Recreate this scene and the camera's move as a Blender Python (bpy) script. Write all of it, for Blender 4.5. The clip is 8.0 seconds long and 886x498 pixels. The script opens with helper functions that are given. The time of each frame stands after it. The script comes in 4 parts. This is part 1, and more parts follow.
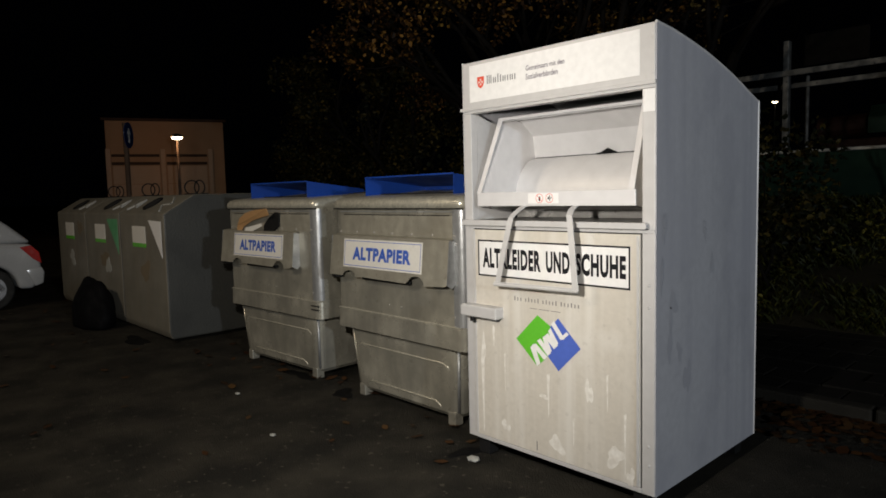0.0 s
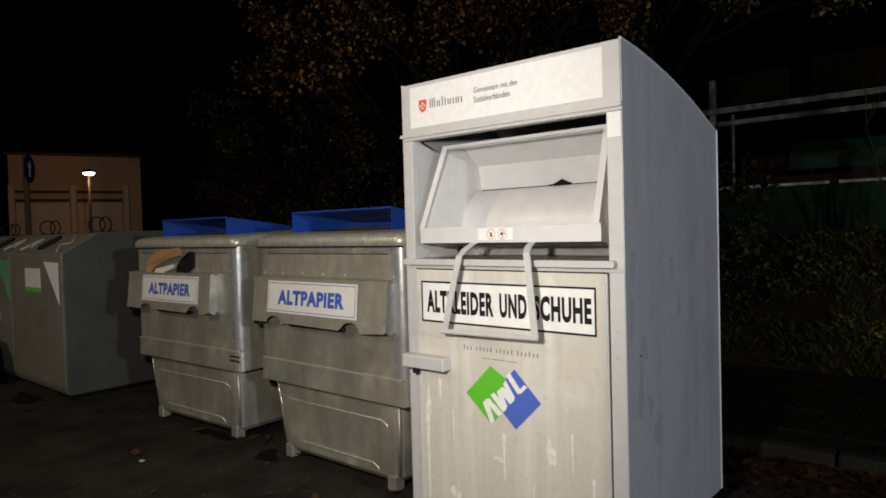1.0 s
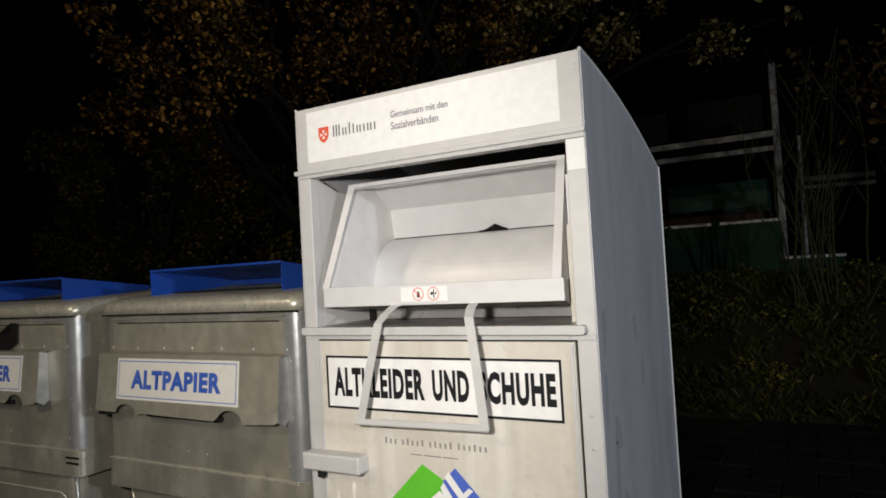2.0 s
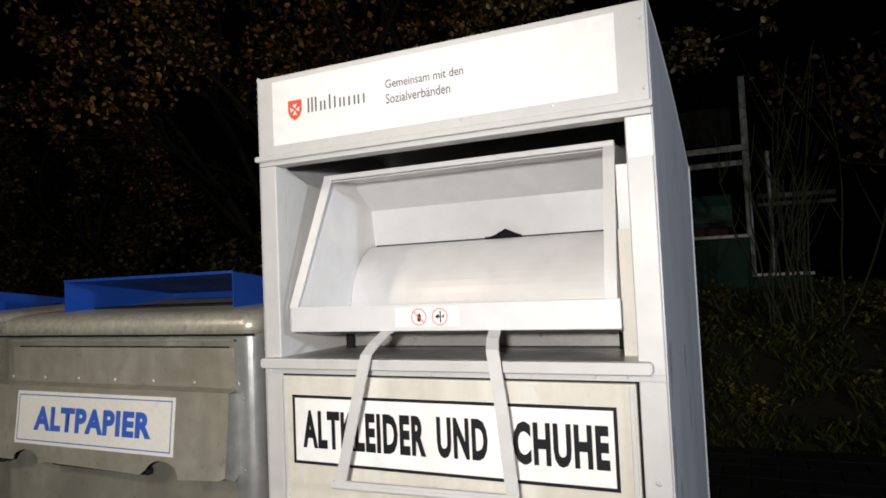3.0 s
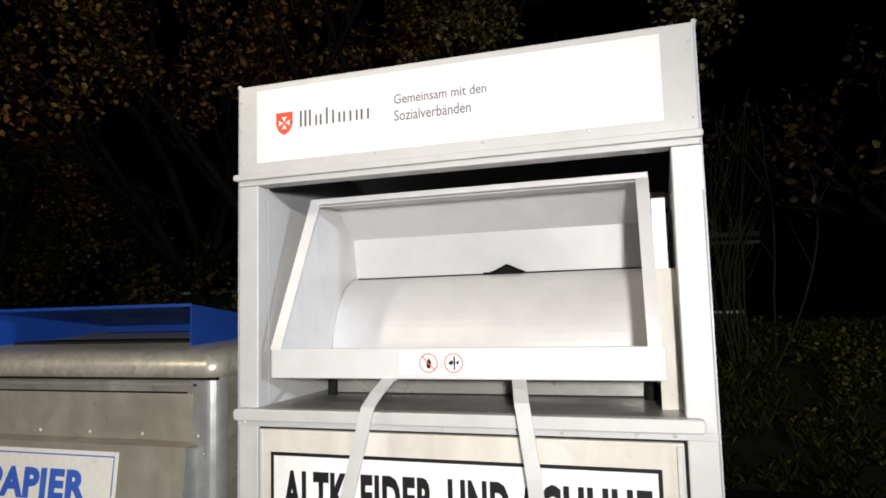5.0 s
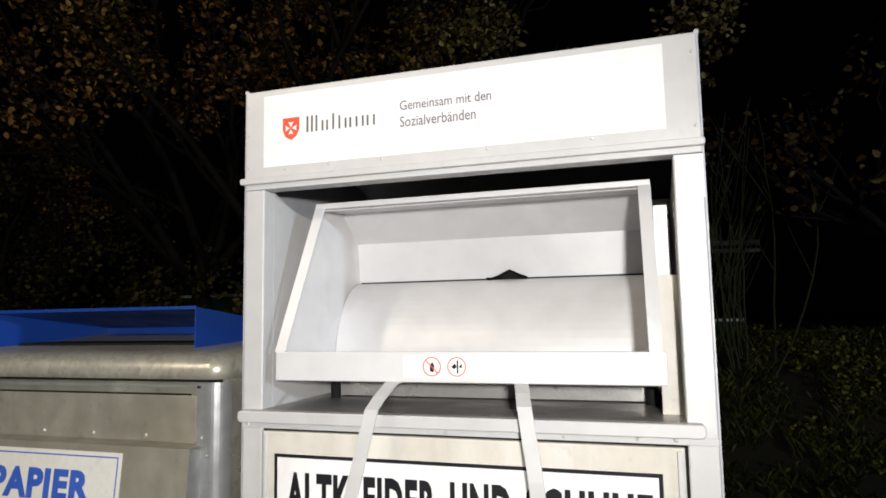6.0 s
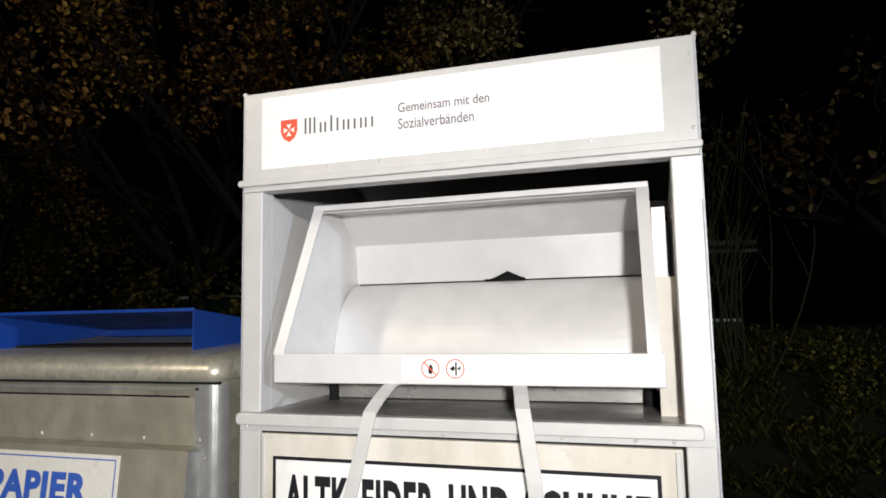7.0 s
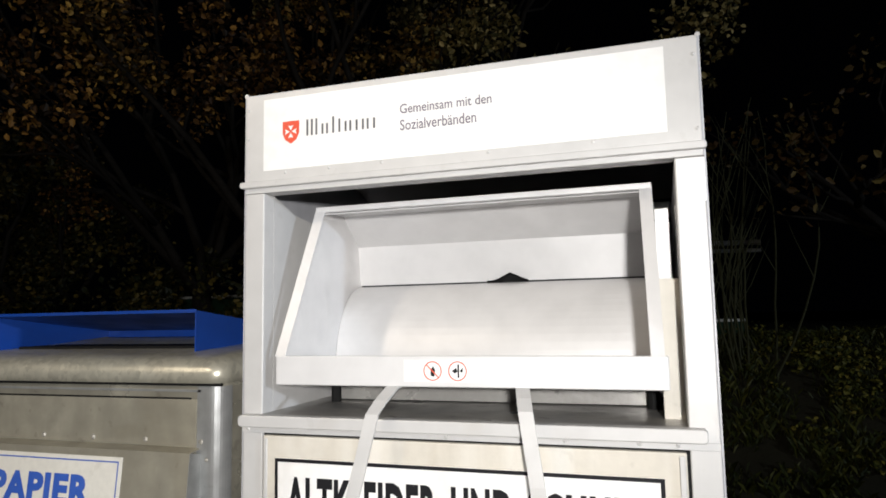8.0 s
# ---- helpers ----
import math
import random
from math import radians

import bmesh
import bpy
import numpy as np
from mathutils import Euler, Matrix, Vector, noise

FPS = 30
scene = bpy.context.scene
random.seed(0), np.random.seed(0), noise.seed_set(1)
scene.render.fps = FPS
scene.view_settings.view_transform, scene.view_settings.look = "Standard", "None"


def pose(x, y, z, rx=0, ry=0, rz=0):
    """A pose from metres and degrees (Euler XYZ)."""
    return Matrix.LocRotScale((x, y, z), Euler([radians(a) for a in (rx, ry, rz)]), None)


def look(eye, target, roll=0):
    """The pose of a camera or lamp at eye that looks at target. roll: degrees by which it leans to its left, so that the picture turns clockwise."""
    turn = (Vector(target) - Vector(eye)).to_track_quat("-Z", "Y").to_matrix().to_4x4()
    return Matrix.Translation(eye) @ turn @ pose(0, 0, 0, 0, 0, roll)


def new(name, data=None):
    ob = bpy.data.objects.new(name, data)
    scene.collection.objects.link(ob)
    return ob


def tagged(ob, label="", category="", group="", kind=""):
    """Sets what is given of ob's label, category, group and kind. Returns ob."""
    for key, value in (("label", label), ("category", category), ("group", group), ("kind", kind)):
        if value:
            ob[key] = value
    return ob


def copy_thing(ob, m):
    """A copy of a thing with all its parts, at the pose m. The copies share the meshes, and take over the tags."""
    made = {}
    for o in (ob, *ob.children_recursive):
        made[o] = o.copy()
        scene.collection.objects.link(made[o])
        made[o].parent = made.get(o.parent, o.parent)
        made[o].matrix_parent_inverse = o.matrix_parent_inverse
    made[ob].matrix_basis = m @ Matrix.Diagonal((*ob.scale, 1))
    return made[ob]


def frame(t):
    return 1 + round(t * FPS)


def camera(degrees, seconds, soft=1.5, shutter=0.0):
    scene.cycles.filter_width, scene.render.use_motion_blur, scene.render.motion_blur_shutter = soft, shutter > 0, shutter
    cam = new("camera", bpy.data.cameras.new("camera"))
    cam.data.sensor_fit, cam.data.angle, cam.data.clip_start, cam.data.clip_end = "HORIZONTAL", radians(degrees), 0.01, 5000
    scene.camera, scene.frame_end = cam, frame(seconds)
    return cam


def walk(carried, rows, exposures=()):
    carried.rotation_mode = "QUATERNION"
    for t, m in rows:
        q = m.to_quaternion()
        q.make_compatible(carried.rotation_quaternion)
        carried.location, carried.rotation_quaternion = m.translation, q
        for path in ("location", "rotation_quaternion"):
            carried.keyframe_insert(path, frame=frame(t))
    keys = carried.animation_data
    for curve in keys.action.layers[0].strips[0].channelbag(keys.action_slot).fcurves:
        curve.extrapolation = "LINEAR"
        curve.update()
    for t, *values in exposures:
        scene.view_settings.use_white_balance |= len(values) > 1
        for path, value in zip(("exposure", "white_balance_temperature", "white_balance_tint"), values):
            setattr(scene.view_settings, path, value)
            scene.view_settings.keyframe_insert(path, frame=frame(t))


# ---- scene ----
cam = camera(68.1, 8.0, soft=1.7)
PATH = [
    (0, (0.09, 0.15, 1.503), (-1.364, 1.514, 1.334), -1.4),
    (0.5, (-0.037, 0.204, 1.488), (-1.419, 1.644, 1.37), -2.0),
    (1, (-0.24, 0.394, 1.494), (-1.539, 1.913, 1.434), -1.6),
    (1.5, (-0.46, 0.592, 1.517), (-1.649, 2.2, 1.485), -0.7),
    (2, (-0.766, 0.802, 1.541), (-1.75, 2.542, 1.61), -3.2),
    (2.2, (-0.856, 0.9, 1.551), (-1.819, 2.652, 1.595), -3.3),
    (3.3, (-1.302, 1.232, 1.569), (-2.047, 3.082, 1.714), -2.4),
    (3.5, (-1.369, 1.247, 1.581), (-2.054, 3.118, 1.755), -2.4),
    (4, (-1.461, 1.291, 1.593), (-2.081, 3.183, 1.779), -1.8),
    (4.5, (-1.479, 1.295, 1.594), (-2.085, 3.192, 1.775), -1.6),
    (6, (-1.485, 1.269, 1.589), (-2.09, 3.165, 1.791), -1.0),
    (6.5, (-1.489, 1.268, 1.589), (-2.089, 3.164, 1.795), -0.7),
    (7, (-1.487, 1.267, 1.593), (-2.084, 3.165, 1.796), -1.1),
    (7.5, (-1.484, 1.274, 1.595), (-2.084, 3.171, 1.797), -1.1),
    (8, (-1.486, 1.274, 1.599), (-2.093, 3.169, 1.801), -1.1),
]
EXPOSURES = [(0.0, 0.0, 6500, 10), (1.5, 0.0, 6450, 10), (2.2, 0.06, 6350, 10), (3.3, 0.31, 6150, 10), (4.0, 0.34, 6100, 10), (8.0, 0.33, 6100, 10)]
walk(cam, [(t, look(eye, target, roll)) for t, eye, target, roll in PATH], EXPOSURES)

# ---- night sky and lights ----
world = bpy.data.worlds.new("night")
scene.world = world
world.use_nodes = True
world.node_tree.nodes["Background"].inputs[0].default_value = (0.55, 0.62, 1.0, 1)
world.node_tree.nodes["Background"].inputs[1].default_value = 0.00025


def lamp(name, kind, place, target, watts, colour, size=0.05, cone=None):
    data = bpy.data.lights.new(name, kind)
    data.energy, data.color = watts, colour
    data.shadow_soft_size = size
    if cone:
        data.spot_size, data.spot_blend = radians(cone), 1.0
    ob = new(name, data)
    ob.matrix_world = look(place, target)
    return ob


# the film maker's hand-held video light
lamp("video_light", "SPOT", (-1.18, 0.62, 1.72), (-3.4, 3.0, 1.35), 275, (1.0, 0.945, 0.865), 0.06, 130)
# tall warm street lamp behind the film maker
lamp("street_lamp_light", "POINT", (-5.4, -2.9, 5.1), (0, 0, 0), 430, (1.0, 0.84, 0.64), 0.3)
# cool street lamp across the car park
lamp("street_lamp_light", "POINT", (7.5, -0.4, 2.7), (0, 0, 0), 1200, (0.83, 0.91, 1.0), 0.15)
# street lamp by the garages
lamp("street_lamp_light", "POINT", (-27.45, 10.9, 3.72), (-27, 11, 0), 32, (1.0, 0.42, 0.17), 0.12)


# ---- materials ----
def rgb(c):
    return (c[0], c[1], c[2], 1.0)


def material(name, base, second=None, rough=0.5, metal=0.0, scale=6.0, detail=40.0, bump=0.1, streak=0.0, streak_colour=(0.8, 0.8, 0.78),
             spangle=0.0, contrast=0.5, fleck=0.0, fleck_colour=(0.05, 0.05, 0.05), blotch=0.0, blotch_colour=(0.2, 0.2, 0.22), shine=0.5, grain=0.8):
    """Two scales of variation, optional runs down the sheet, zinc spangle and flecks."""
    m = bpy.data.materials.new(name)
    m.use_nodes = True
    nt = m.node_tree
    bsdf = nt.nodes["Principled BSDF"]
    N, L = nt.nodes.new, nt.links.new
    co = N("ShaderNodeTexCoord")
    second = second or tuple(v * 0.7 for v in base)

    def noise_at(sc, det=6.0, squash=None, lo=0.35, hi=0.65):
        n = N("ShaderNodeTexNoise")
        n.inputs["Scale"].default_value, n.inputs["Detail"].default_value = sc, det
        if squash:
            mp = N("ShaderNodeMapping")
            mp.inputs["Scale"].default_value = squash
            L(co.outputs["Object"], mp.inputs["Vector"])
            L(mp.outputs[0], n.inputs["Vector"])
        else:
            L(co.outputs["Object"], n.inputs["Vector"])
        r = N("ShaderNodeMapRange")
        r.inputs[1].default_value, r.inputs[2].default_value = lo, hi
        L(n.outputs[0], r.inputs[0])
        return r.outputs[0]

    def mix(fac, a, b, strength=1.0):
        mx = N("ShaderNodeMix")
        mx.data_type = "RGBA"
        if strength != 1.0:
            mu = N("ShaderNodeMath")
            mu.operation = "MULTIPLY"
            mu.inputs[1].default_value = strength
            L(fac, mu.inputs[0])
            fac = mu.outputs[0]
        L(fac, mx.inputs[0])
        for sock, v in ((mx.inputs[6], a), (mx.inputs[7], b)):
            if isinstance(v, tuple):
                sock.default_value = rgb(v)
            else:
                L(v, sock)
        return mx.outputs[2]

    big = noise_at(scale, 5)
    fine = noise_at(detail, 8)
    col = mix(big, base, second, contrast)
    col = mix(fine, col, tuple(v * grain for v in base), 0.35 if grain > 0.7 else 0.6)
    if spangle:
        vo = N("ShaderNodeTexVoronoi")
        vo.inputs["Scale"].default_value = spangle
        L(co.outputs["Object"], vo.inputs["Vector"])
        sep = N("ShaderNodeSeparateColor")
        L(vo.outputs["Color"], sep.inputs[0])
        col = mix(sep.outputs[0], col, tuple(min(1, v * 1.35) for v in base), 0.35)
    if streak:
        runs = noise_at(1.0, 4, (13.0, 13.0, 0.5), 0.46, 0.70)
        col = mix(runs, col, streak_colour, streak)
        spots = noise_at(3.3, 7, None, 0.58, 0.68)
        col = mix(spots, col, streak_colour, streak * 0.7)
    if fleck:
        sp = noise_at(23.0, 9, None, 0.63, 0.68)
        col = mix(sp, col, fleck_colour, fleck)
    if blotch:
        sp = noise_at(1.7, 9, (1.0, 1.0, 0.6), 0.54, 0.60)
        col = mix(sp, col, blotch_colour, blotch)
    L(col, bsdf.inputs["Base Color"])
    bsdf.inputs["Metallic"].default_value = metal
    bsdf.inputs["Specular IOR Level"].default_value = shine
    rr = N("ShaderNodeMapRange")
    rr.inputs[3].default_value, rr.inputs[4].default_value = max(0.05, rough - 0.1), min(1, rough + 0.12)
    L(big, rr.inputs[0])
    L(rr.outputs[0], bsdf.inputs["Roughness"])
    if bump:
        b = N("ShaderNodeBump")
        b.inputs["Strength"].default_value, b.inputs["Distance"].default_value = bump, 0.004
        add = N("ShaderNodeMath")
        L(big, add.inputs[0])
        L(fine, add.inputs[1])
        L(add.outputs[0], b.inputs["Height"])
        L(b.outputs[0], bsdf.inputs["Normal"])
    return m


def leaf_material(name, colours, spread=1.0):
    m = bpy.data.materials.new(name)
    m.use_nodes = True
    nt = m.node_tree
    bsdf = nt.nodes["Principled BSDF"]
    g = nt.nodes.new("ShaderNodeNewGeometry")
    ramp = nt.nodes.new("ShaderNodeValToRGB")
    while len(ramp.color_ramp.elements) < len(colours):
        ramp.color_ramp.elements.new(0.5)
    for i, c in enumerate(colours):
        e = ramp.color_ramp.elements[i]
        e.position, e.color = i / (len(colours) - 1), rgb(c)
    nt.links.new(g.outputs["Random Per Island"], ramp.inputs[0])
    nt.links.new(ramp.outputs[0], bsdf.inputs["Base Color"])
    bsdf.inputs["Roughness"].default_value = 0.55
    bsdf.inputs["Specular IOR Level"].default_value = 0.12
    return m


def glowing(name, colour, strength):
    m = bpy.data.materials.new(name)
    m.use_nodes = True
    b = m.node_tree.nodes["Principled BSDF"]
    b.inputs["Base Color"].default_value = rgb(colour)
    b.inputs["Emission Color"].default_value = rgb(colour)
    b.inputs["Emission Strength"].default_value = strength
    return m


M_ALU = material("painted_aluminium", (0.56, 0.55, 0.54), (0.50, 0.49, 0.48), 0.42, 0.12, 2.4, 18, 0.012, contrast=0.6, fleck=0.10, fleck_colour=(0.3, 0.28, 0.24))
M_SIDE = material("weathered_aluminium_sheet", (0.50, 0.50, 0.52), (0.40, 0.40, 0.43), 0.5, 0.2, 2.2, 30, 0.03, streak=0.4, streak_colour=(0.33, 0.33, 0.37), contrast=0.9, blotch=0.3, blotch_colour=(0.33, 0.33, 0.36))
M_DOOR = material("stained_cream_door", (0.60, 0.56, 0.49), (0.54, 0.50, 0.43), 0.5, 0.05, 2.6, 35, 0.08, streak=0.5, streak_colour=(0.72, 0.70, 0.65), contrast=0.7, fleck=0.2, fleck_colour=(0.34, 0.31, 0.27))
M_DRUM = material("brushed_aluminium", (0.68, 0.67, 0.668), (0.62, 0.61, 0.61), 0.45, 0.15, 1.6, 14, 0.008, contrast=0.5)
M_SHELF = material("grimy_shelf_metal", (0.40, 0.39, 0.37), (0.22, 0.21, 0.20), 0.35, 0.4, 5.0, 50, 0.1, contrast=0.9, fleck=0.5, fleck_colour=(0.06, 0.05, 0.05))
# Near-black: the shade inside hollows and gaps is put into this colour.
M_DARK = material("unlit_inside_black", (0.012, 0.012, 0.013), None, 0.8, 0, 5, 40, 0.1)
M_BLACK = material("black_rubber", (0.010, 0.010, 0.010), None, 0.7, 0, 9, 60, 0.2, shine=0.15)
M_WHITE = material("white_vinyl", (0.80, 0.79, 0.775), (0.77, 0.76, 0.74), 0.38, 0, 2.5, 30, 0.01, contrast=0.4, fleck=0.04, fleck_colour=(0.5, 0.48, 0.44))
M_CREAM = material("aged_white_vinyl", (0.74, 0.72, 0.66), (0.66, 0.63, 0.57), 0.4, 0, 4, 60, 0.03, contrast=0.5, fleck=0.2, fleck_colour=(0.45, 0.42, 0.36))
M_INK = material("black_ink", (0.010, 0.010, 0.012), None, 0.6, 0, 8, 60, 0.0, shine=0.2)
M_GREY_INK = material("grey_ink", (0.10, 0.10, 0.11), None, 0.5, 0, 8, 60, 0.0)
M_BLUE_INK = material("blue_ink", (0.035, 0.10, 0.46), (0.06, 0.14, 0.50), 0.5, 0, 12, 60, 0.0)
M_RED_INK = material("red_ink", (0.70, 0.085, 0.035), (0.62, 0.065, 0.03), 0.5, 0, 8, 60, 0.0)
M_SOFT_INK = material("violet_grey_ink", (0.17, 0.15, 0.19), None, 0.5, 0, 8, 60, 0.0)
M_PRINT = material("faded_print", (0.22, 0.21, 0.20), (0.34, 0.32, 0.29), 0.5, 0, 14, 60, 0.0)
M_SCUFF = material("pale_scuff", (0.80, 0.775, 0.72), (0.62, 0.585, 0.52), 0.6, 0, 26, 60, 0.05, contrast=1.0)
M_LID = material("polished_zinc_lid", (0.66, 0.63, 0.52), (0.38, 0.36, 0.30), 0.40, 0.55, 3.0, 16, 0.12, grain=0.6, spangle=60, contrast=0.9, fleck=0.25, fleck_colour=(0.2, 0.18, 0.15))
M_GREEN = material("green_vinyl", (0.12, 0.50, 0.03), (0.10, 0.44, 0.03), 0.4, 0, 6, 60, 0.02)
M_LOGO_BLUE = material("blue_vinyl", (0.08, 0.14, 0.52), (0.06, 0.11, 0.46), 0.4, 0, 6, 60, 0.02)
M_ZINC = material("galvanised_steel", (0.71, 0.675, 0.555), (0.33, 0.315, 0.265), 0.32, 0.62, 2.6, 9, 0.05, grain=0.52, streak=0.5, streak_colour=(0.34, 0.325, 0.275), contrast=1.0, fleck=0.25, fleck_colour=(0.13, 0.115, 0.09), blotch=0.45, blotch_colour=(0.27, 0.255, 0.215))
M_ZINC_PLATE = material("dull_zinc_plate", (0.48, 0.45, 0.365), (0.30, 0.28, 0.225), 0.40, 0.4, 5.0, 13, 0.04, grain=0.58, streak=0.35, streak_colour=(0.26, 0.245, 0.20), contrast=0.9, fleck=0.28, fleck_colour=(0.17, 0.15, 0.115), blotch=0.3, blotch_colour=(0.25, 0.235, 0.19))
M_ZINC_BRIGHT = material("bright_zinc_edge", (0.52, 0.53, 0.53), (0.32, 0.325, 0.32), 0.38, 0.55, 7, 18, 0.08, grain=0.6, streak=0.5, streak_colour=(0.30, 0.30, 0.30), contrast=1.0, fleck=0.2, fleck_colour=(0.15, 0.15, 0.14))
M_RIVET = material("dull_rivet_metal", (0.42, 0.40, 0.36), (0.26, 0.25, 0.22), 0.6, 0.5, 30, 90, 0.05)
M_BLUE = material("blue_painted_sheet", (0.010, 0.052, 0.30), (0.007, 0.036, 0.21), 0.4, 0, 5, 40, 0.06, contrast=0.6, fleck=0.2, fleck_colour=(0.03, 0.08, 0.25))
M_CARD = material("brown_cardboard", (0.42, 0.24, 0.10), (0.36, 0.20, 0.08), 0.8, 0, 10, 90, 0.1)
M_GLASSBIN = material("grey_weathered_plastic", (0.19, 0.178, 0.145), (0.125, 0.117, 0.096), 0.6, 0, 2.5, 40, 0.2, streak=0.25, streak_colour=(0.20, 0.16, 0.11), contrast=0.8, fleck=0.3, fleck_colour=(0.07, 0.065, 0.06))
# Container sides: darker than the front, with their shade put into the colour.
M_GLASSSIDE_SHADED = material("shaded_grey_plastic", (0.056, 0.056, 0.049), (0.030, 0.031, 0.029), 0.6, 0, 2.5, 40, 0.2, contrast=0.7, fleck=0.2, fleck_colour=(0.06, 0.06, 0.07))
M_RUST = material("rust_stain", (0.165, 0.125, 0.075), (0.15, 0.13, 0.095), 0.8, 0, 8, 40, 0.1)
M_CHALK = material("faded_white_spray", (0.36, 0.36, 0.33), (0.26, 0.26, 0.24), 0.8, 0, 14, 50, 0.0)
M_ASPHALT = material("asphalt", (0.037, 0.033, 0.0255), (0.011, 0.0105, 0.009), 0.85, 0, 2.6, 110, 1.0, contrast=0.9, fleck=0.85, fleck_colour=(0.075, 0.067, 0.052), blotch=0.45, blotch_colour=(0.013, 0.012, 0.010), shine=0.1)
M_WET = material("oil_stain", (0.004, 0.004, 0.004), (0.008, 0.0075, 0.007), 0.7, 0, 7, 50, 0.2, shine=0.1)
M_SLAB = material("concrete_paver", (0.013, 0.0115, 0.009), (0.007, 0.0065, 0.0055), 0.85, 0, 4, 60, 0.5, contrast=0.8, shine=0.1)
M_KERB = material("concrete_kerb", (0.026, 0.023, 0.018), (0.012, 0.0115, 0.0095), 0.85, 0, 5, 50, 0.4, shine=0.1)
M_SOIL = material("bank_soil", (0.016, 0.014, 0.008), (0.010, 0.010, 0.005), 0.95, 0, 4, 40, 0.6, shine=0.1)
M_GRASS = leaf_material("grass_blades", [(0.008, 0.010, 0.001), (0.014, 0.018, 0.0015), (0.024, 0.026, 0.0025), (0.045, 0.042, 0.005)])
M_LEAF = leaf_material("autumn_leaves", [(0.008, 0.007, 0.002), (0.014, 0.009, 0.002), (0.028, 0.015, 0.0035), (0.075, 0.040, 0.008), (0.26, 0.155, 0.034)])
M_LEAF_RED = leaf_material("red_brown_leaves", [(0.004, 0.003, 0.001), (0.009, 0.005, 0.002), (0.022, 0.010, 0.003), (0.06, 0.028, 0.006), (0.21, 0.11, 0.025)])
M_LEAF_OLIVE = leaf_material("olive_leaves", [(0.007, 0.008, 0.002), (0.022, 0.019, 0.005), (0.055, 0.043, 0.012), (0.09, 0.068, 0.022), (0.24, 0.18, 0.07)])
M_STAIN = material("dark_run_stain", (0.46, 0.46, 0.48), (0.39, 0.39, 0.42), 0.36, 0.2, 6, 40, 0.0, contrast=1.0)
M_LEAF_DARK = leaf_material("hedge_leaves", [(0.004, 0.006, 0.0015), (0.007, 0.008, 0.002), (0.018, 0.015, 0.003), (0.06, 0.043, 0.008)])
M_LEAF_YELLOW = leaf_material("yellow_leaves", [(0.018, 0.009, 0.003), (0.045, 0.028, 0.007), (0.028, 0.012, 0.004), (0.09, 0.064, 0.016)])
M_WEED = leaf_material("weed_leaves", [(0.010, 0.012, 0.002), (0.022, 0.026, 0.004), (0.055, 0.053, 0.008), (0.14, 0.115, 0.02)])
M_LITTER = leaf_material("fallen_leaves", [(0.03, 0.012, 0.005), (0.05, 0.022, 0.007), (0.02, 0.010, 0.005), (0.07, 0.037, 0.013)])
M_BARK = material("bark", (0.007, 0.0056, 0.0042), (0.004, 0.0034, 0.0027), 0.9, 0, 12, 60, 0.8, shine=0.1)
M_TWIG = material("green_grey_twig", (0.032, 0.032, 0.015), (0.017, 0.018, 0.008), 0.8, 0, 20, 60, 0.3, shine=0.1)
M_STEEL = material("galvanised_tube", (0.16, 0.16, 0.148), (0.045, 0.045, 0.042), 0.5, 0.3, 9, 60, 0.4, contrast=0.9, fleck=0.9, fleck_colour=(0.02, 0.02, 0.02), blotch=0.7, blotch_colour=(0.03, 0.03, 0.028))
M_TARP = material("dark_green_wall", (0.010, 0.026, 0.015), (0.006, 0.016, 0.010), 0.8, 0, 3, 40, 0.3, shine=0.1)
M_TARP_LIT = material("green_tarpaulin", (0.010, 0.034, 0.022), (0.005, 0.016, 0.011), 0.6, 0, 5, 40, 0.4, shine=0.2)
M_RUSTY = material("dull_red_paint", (0.022, 0.007, 0.004), (0.008, 0.004, 0.003), 0.7, 0, 5, 40, 0.3, shine=0.2)
M_COPING = material("pale_metal_coping", (0.42, 0.41, 0.37), (0.16, 0.16, 0.14), 0.5, 0.2, 4, 40, 0.3, contrast=1.0, fleck=0.6, fleck_colour=(0.05, 0.05, 0.045))
M_RENDER = material("ochre_render", (0.45, 0.30, 0.18), (0.38, 0.25, 0.15), 0.9, 0, 1.2, 20, 0.2)
M_GATE = material("garage_door_paint", (0.55, 0.42, 0.30), (0.48, 0.36, 0.25), 0.7, 0, 1.5, 20, 0.1)
M_TRIM = material("dark_timber_trim", (0.06, 0.035, 0.02), None, 0.8, 0, 4, 30, 0.2)
M_CARPAINT = material("white_car_paint", (0.36, 0.37, 0.38), (0.31, 0.32, 0.33), 0.25, 0, 2, 60, 0.0, contrast=0.4)
M_CARGLASS = material("dark_car_glass", (0.01, 0.012, 0.014), None, 0.08, 0, 3, 60, 0.0)
M_TAIL = material("red_tail_lamp", (0.35, 0.015, 0.012), (0.22, 0.01, 0.01), 0.2, 0, 8, 60, 0.0)
M_TYRE = material("tyre_rubber", (0.012, 0.012, 0.012), None, 0.85, 0, 12, 60, 0.3)
M_RIM = material("alloy_rim", (0.35, 0.35, 0.36), None, 0.3, 0.8, 9, 60, 0.0)
# Near-black for the hump that stands in for a cast shadow.
M_SHADOW_HUMP = material("shadow_hump_black", (0.0025, 0.0025, 0.003), None, 0.75, 0, 14, 60, 0.4, shine=0.1)
M_SIGNBLUE = material("traffic_sign_blue", (0.005, 0.022, 0.10), None, 0.4, 0, 8, 60, 0.0)
M_LAMPGLOW = glowing("lamp_glow", (1.0, 0.78, 0.52), 10)


